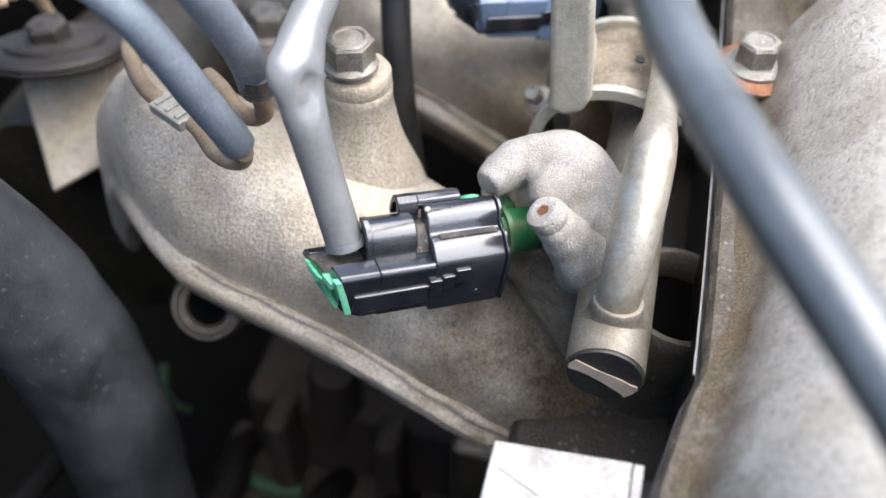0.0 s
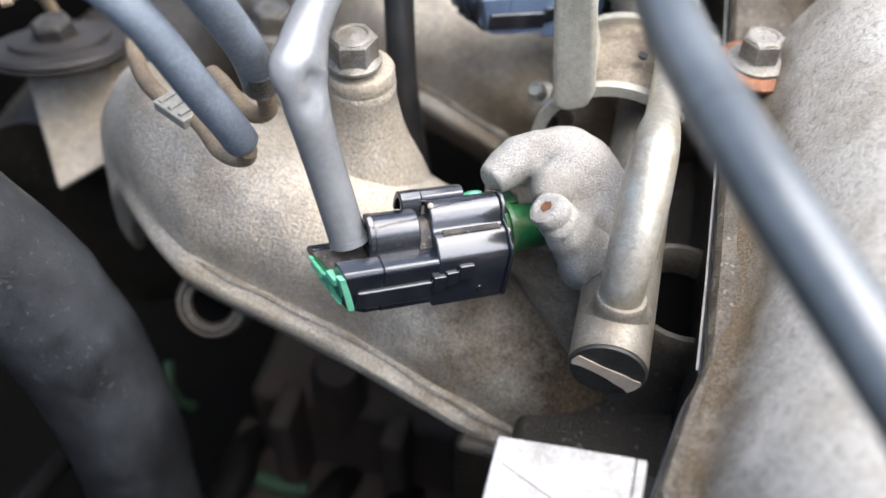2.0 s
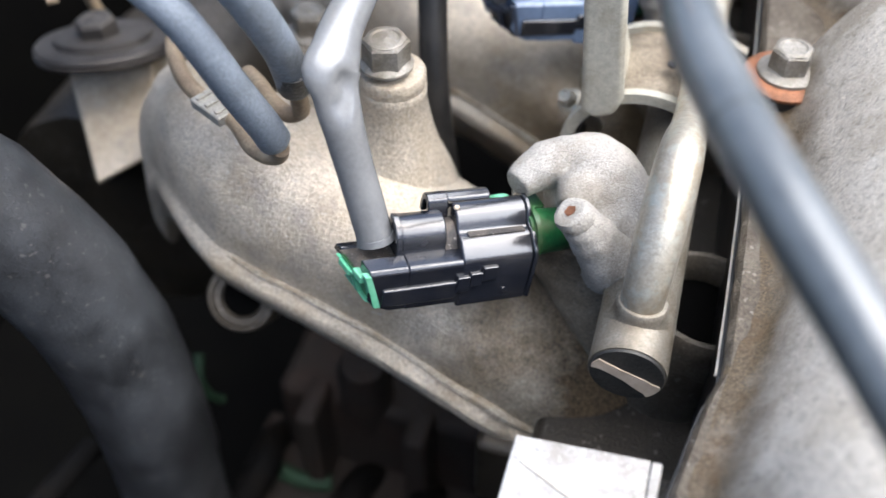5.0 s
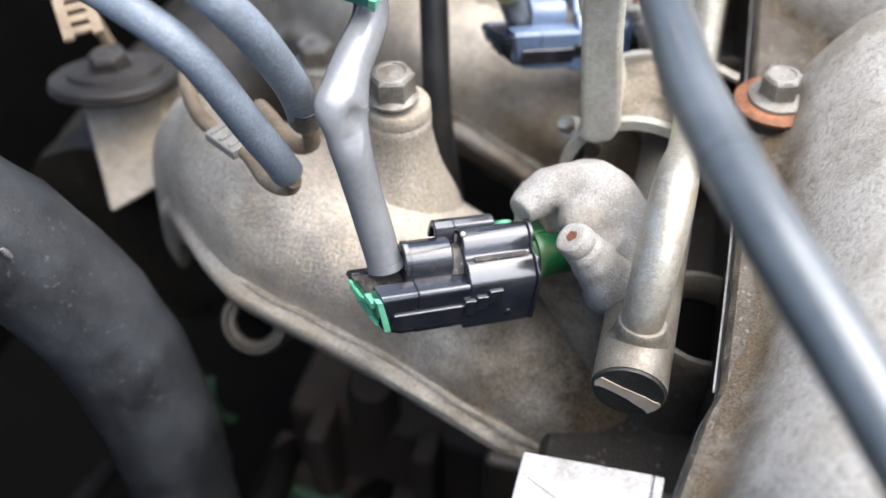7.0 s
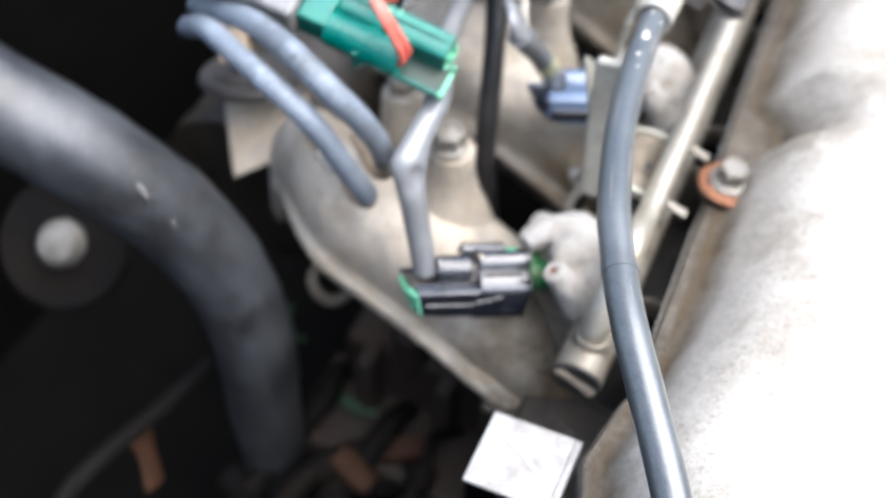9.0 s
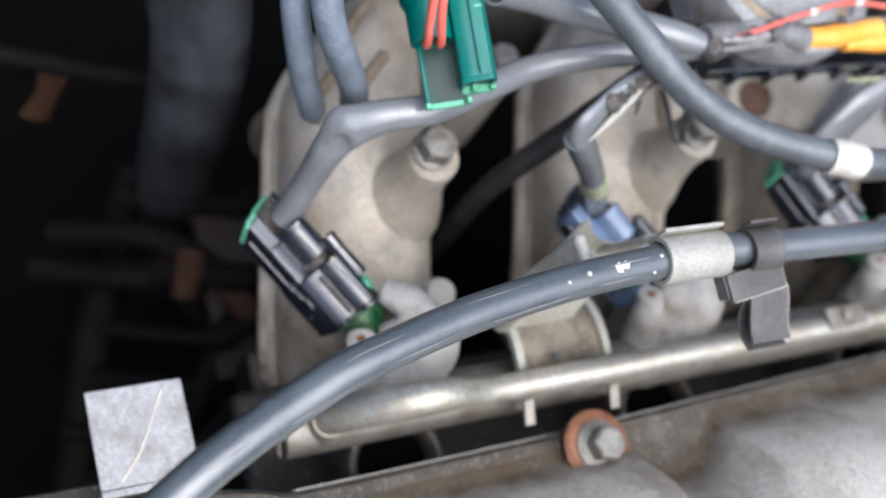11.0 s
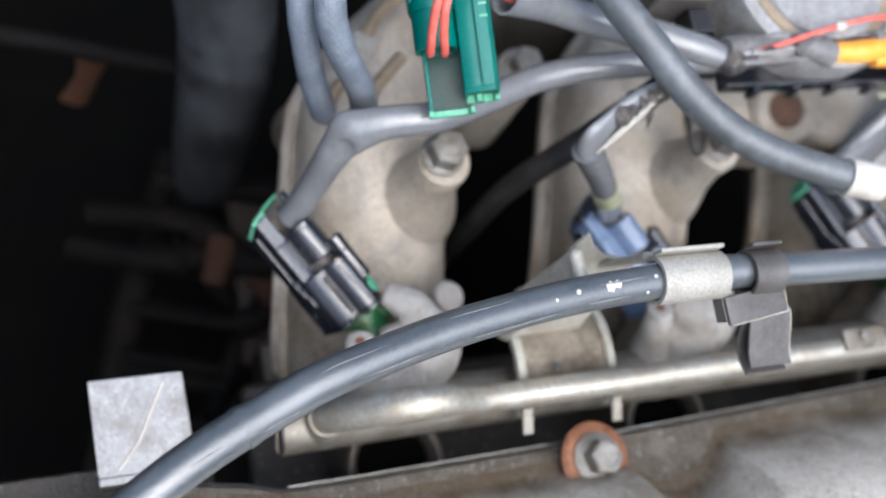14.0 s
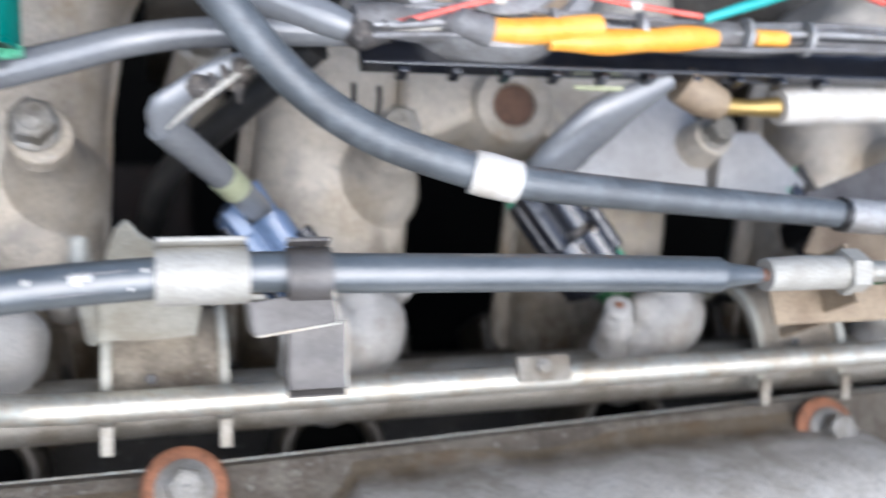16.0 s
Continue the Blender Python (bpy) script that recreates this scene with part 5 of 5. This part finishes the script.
part("rim", turned([(0.0255, -0.02), (0.0345, -0.02), (0.0355, -0.004), (0.0345, 0.0), (0.0300, 0.0005), (0.0285, -0.0015), (0.0255, -0.0015), (0.0245, 0.0008), (0.020, 0.001), (0.004, 0.0015)], (-0.098, 0.161, 0.150), (0.05, 0, 1), 48), PLATE, ring)
part("groove", turned([(0.0256, -0.001), (0.0284, -0.001), (0.0284, -0.0006), (0.0256, -0.0006)], (-0.098, 0.161, 0.150), (0.05, 0, 1), 48), TAN, ring, "brown stained groove")
relay = thing("plastic_block", "dark grey plastic block beside the throttle ring", "plastic block")
part("block", slab((-0.018, -0.011, -0.01), (0.008, 0.011, 0.006), Matrix.Translation((-0.094, 0.106, 0.146))), CLIPBLACK, relay, bevel=0.001)
part("foot", slab((-0.002, -0.004, -0.01), (0.006, 0.004, 0.002), Matrix.Translation((-0.083, 0.112, 0.146))), GASKET, relay, bevel=0.0006)


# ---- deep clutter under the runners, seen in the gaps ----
# filler shapes, not identified parts; their colours hold the shade down there
deep = thing("clutter_lead", "added lead and clamp low beside the block, shade in their colour", "lead")
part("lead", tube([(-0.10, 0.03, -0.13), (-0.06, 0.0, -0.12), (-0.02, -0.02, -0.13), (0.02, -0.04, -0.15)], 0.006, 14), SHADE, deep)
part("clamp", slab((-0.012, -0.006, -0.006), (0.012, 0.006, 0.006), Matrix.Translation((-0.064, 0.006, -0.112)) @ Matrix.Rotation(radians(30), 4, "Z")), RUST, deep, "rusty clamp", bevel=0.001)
lower = thing("clutter_pipe", "added pipe low in the bay, shade in its colour", "pipe")
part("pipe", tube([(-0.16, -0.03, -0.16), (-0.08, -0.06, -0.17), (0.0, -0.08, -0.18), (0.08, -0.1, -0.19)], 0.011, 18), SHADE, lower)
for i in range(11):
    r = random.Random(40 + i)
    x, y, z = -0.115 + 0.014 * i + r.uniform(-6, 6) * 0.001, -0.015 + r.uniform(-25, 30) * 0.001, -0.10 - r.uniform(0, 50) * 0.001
    ob = thing("clutter_hose", "added hose low beside the block, shade in its colour", "hose", group="oily hoses")
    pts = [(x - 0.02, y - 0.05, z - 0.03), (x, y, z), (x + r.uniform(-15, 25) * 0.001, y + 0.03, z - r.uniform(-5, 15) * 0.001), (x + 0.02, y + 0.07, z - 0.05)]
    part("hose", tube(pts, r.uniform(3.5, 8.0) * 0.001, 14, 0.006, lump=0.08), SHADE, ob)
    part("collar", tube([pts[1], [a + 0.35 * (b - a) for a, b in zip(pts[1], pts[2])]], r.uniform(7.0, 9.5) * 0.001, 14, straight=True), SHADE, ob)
mount = thing("brown_block", "brown block shapes under the manifold, dimmed like shade", "bracket")
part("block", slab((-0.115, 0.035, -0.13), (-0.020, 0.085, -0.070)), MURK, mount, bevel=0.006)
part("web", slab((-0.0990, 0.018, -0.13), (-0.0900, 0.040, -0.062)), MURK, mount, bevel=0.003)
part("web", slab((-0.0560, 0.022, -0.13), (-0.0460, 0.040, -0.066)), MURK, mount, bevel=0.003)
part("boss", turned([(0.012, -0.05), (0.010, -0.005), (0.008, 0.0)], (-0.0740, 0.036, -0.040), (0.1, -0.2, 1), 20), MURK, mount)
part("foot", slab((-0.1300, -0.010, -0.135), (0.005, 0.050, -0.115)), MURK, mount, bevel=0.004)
sheath = thing("green_sheath", "faded green cable sheath deep in the bay", "cable")
part("sheath", tube([(-0.1120, 0.0200, -0.1115), (-0.1000, 0.0180, -0.1115), (-0.0880, 0.0200, -0.1115)], 0.0035, 12, 0.004), MURKGREEN, sheath)
tie = thing("pale_green_tie", "pale green tie beside the radiator hose", "tie")
part("loop", tube([(-0.1420, 0.0300, -0.052), (-0.1400, 0.0230, -0.058), (-0.1375, 0.0220, -0.068), (-0.1350, 0.0260, -0.076)], 0.0022, 10, 0.002, lump=0.4), MURKGREEN, tie)
rod = thing("bonnet_rod", "dark grey rod crossing the shade of the bay", "rod")
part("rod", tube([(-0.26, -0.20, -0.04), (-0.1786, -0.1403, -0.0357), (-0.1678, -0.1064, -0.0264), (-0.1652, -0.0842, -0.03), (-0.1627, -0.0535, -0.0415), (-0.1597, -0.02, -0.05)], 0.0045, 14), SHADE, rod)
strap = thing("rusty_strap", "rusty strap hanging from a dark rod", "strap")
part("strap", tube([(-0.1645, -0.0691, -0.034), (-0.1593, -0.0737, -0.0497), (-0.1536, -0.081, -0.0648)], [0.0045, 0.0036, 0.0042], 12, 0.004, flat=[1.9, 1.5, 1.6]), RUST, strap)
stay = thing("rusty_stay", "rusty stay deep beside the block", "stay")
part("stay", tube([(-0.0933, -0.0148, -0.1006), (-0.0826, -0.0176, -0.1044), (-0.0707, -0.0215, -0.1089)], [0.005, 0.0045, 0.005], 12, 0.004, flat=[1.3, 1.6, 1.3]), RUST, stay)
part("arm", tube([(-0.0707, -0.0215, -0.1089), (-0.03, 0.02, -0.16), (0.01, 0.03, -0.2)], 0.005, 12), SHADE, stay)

# ---- far end of the harness: fittings by the throttle ----
fitting = thing("vacuum_fitting", "brass fitting in a clear vacuum tube", "fitting")
part("stem", tube([(-0.0560, 0.238, 0.130), (-0.0555, 0.248, 0.130), (-0.0559, 0.2600, 0.130)], [0.0030, 0.0026, 0.0034], 18), BRASS, fitting)
part("tube", tube([(-0.0559, 0.2605, 0.130), (-0.0568, 0.28, 0.130), (-0.0579, 0.31, 0.129), (-0.058, 0.36, 0.126)], 0.0058, 20), WHITE, fitting, "pale vacuum tube")
part("clamp", tube([(-0.0612, 0.224, 0.1340), (-0.0575, 0.231, 0.1325), (-0.0560, 0.239, 0.1305)], [0.0058, 0.0062, 0.0045], 16, 0.002, lump=0.3), TAN, fitting, "tan stained clamp")
anchor = thing("cable_anchor", "brown plated anchor bracket under the cable ferrule", "bracket")
part("plate", slab((0.0085, 0.2300, 0.1480), (0.0190, 0.2900, 0.1496)), TAN, anchor, bevel=0.0005)
part("upright", slab((0.000, 0.2460, 0.1496), (0.0165, 0.2478, 0.1640)), TAN, anchor, bevel=0.0005)
part("leg", slab((0.0125, 0.2600, 0.1080), (0.0160, 0.2618, 0.1490)), TAN, anchor, bevel=0.0005)
side = thing("throttle_lever", "dark throttle lever bracket by the pale tube", "bracket")
part("lever", extrude([(-0.0249, 0.2605), (-0.0385, 0.300), (-0.0270, 0.310), (-0.0200, 0.280)], 0.1290, 0.1306, Matrix.Identity(4), plane="xy"), CLIPBLACK, side, bevel=0.0005)
part("arm", extrude([(-0.0190, 0.2700), (-0.0120, 0.30), (0.004, 0.31), (-0.008, 0.262)], 0.1250, 0.1266, Matrix.Identity(4), plane="xy"), TAN, side, bevel=0.0005)
part("post", slab((-0.0290, 0.285, 0.085), (-0.0200, 0.295, 0.129)), SHADE, side, bevel=0.001)

# ---- small things on the manifold ----
hex_bolt("manifold_bolt", "grimy hexagon bolt behind the hoses", (-0.1007, 0.0838, 0.081), (0, 0.05, 1), 0.0108, 0.007, 0.0085, group="manifold bolts")
single("bolt_stand", turned([(0.012, -0.06), (0.0095, -0.02), (0.0090, -0.0086)], (-0.1007, 0.0838, 0.081), (0, 0.05, 1), 24), CAST, "cast stand under a manifold bolt", "boss")
hex_bolt("flange_screw", "bright small screw beside the second runner", (-0.0121, 0.0621, 0.083), (-0.35, -0.5, 0.8), 0.0045, 0.004, 0.0042, STEEL)
staple = thing("wire_staple", "black wire staple on the second runner", "clip")
part("wire", tube([(-0.0700, 0.1255, 0.1095), (-0.0620, 0.1245, 0.1110), (-0.0515, 0.1243, 0.1100), (-0.0500, 0.1275, 0.1090), (-0.0535, 0.1300, 0.1095), (-0.0625, 0.1325, 0.1110), (-0.0690, 0.1335, 0.1095)], 0.0008, 10, 0.002), GASKET, staple)
pulley = thing("pulley", "dark pulley with a shiny hub below the radiator hose", "pulley")
wheel = part("wheel", turned([(0.03, 0), (0.032, 0.004), (0.03, 0.008), (0.02, 0.006), (0.012, 0.007)], (-0.2246, -0.0191, 0.0122), (0.2, -0.6, 0.75)), SHADE, pulley)
part("hub", turned([(0.011, 0.006), (0.011, 0.012), (0.008, 0.016), (0.002, 0.017)], (-0.2246, -0.0191, 0.0122), (0.2, -0.6, 0.75)), BOLT, wheel, "shiny hub")

strip_ = thing("perforated_strip", "tan perforated strip above the support bolt", "strip")
SP = Matrix.Translation((-0.1661, 0.0534, 0.099)) @ Matrix.Rotation(radians(-50), 4, "Z")
for lo, hi in (((-0.0300, -0.0062), (0.0110, -0.0028)), ((-0.0300, 0.0028), (0.0110, 0.0062))):
    part("side_bar", slab((*lo, 0), (*hi, 0.0014), SP), TAN, strip_, bevel=0.0003)
for i in range(6):
    part("cross_bar", slab((-0.0290 + 0.0068 * i, -0.0028, 0.0001), (-0.0252 + 0.0068 * i, 0.0028, 0.0013), SP), TAN, strip_, bevel=0.0003)
part("tail", tube([(-0.1840, 0.0760, 0.0996), (-0.1915, 0.0850, 0.096), (-0.1930, 0.0900, 0.080), (-0.1880, 0.1000, 0.026)], 0.0022, 12), TAN, strip_)
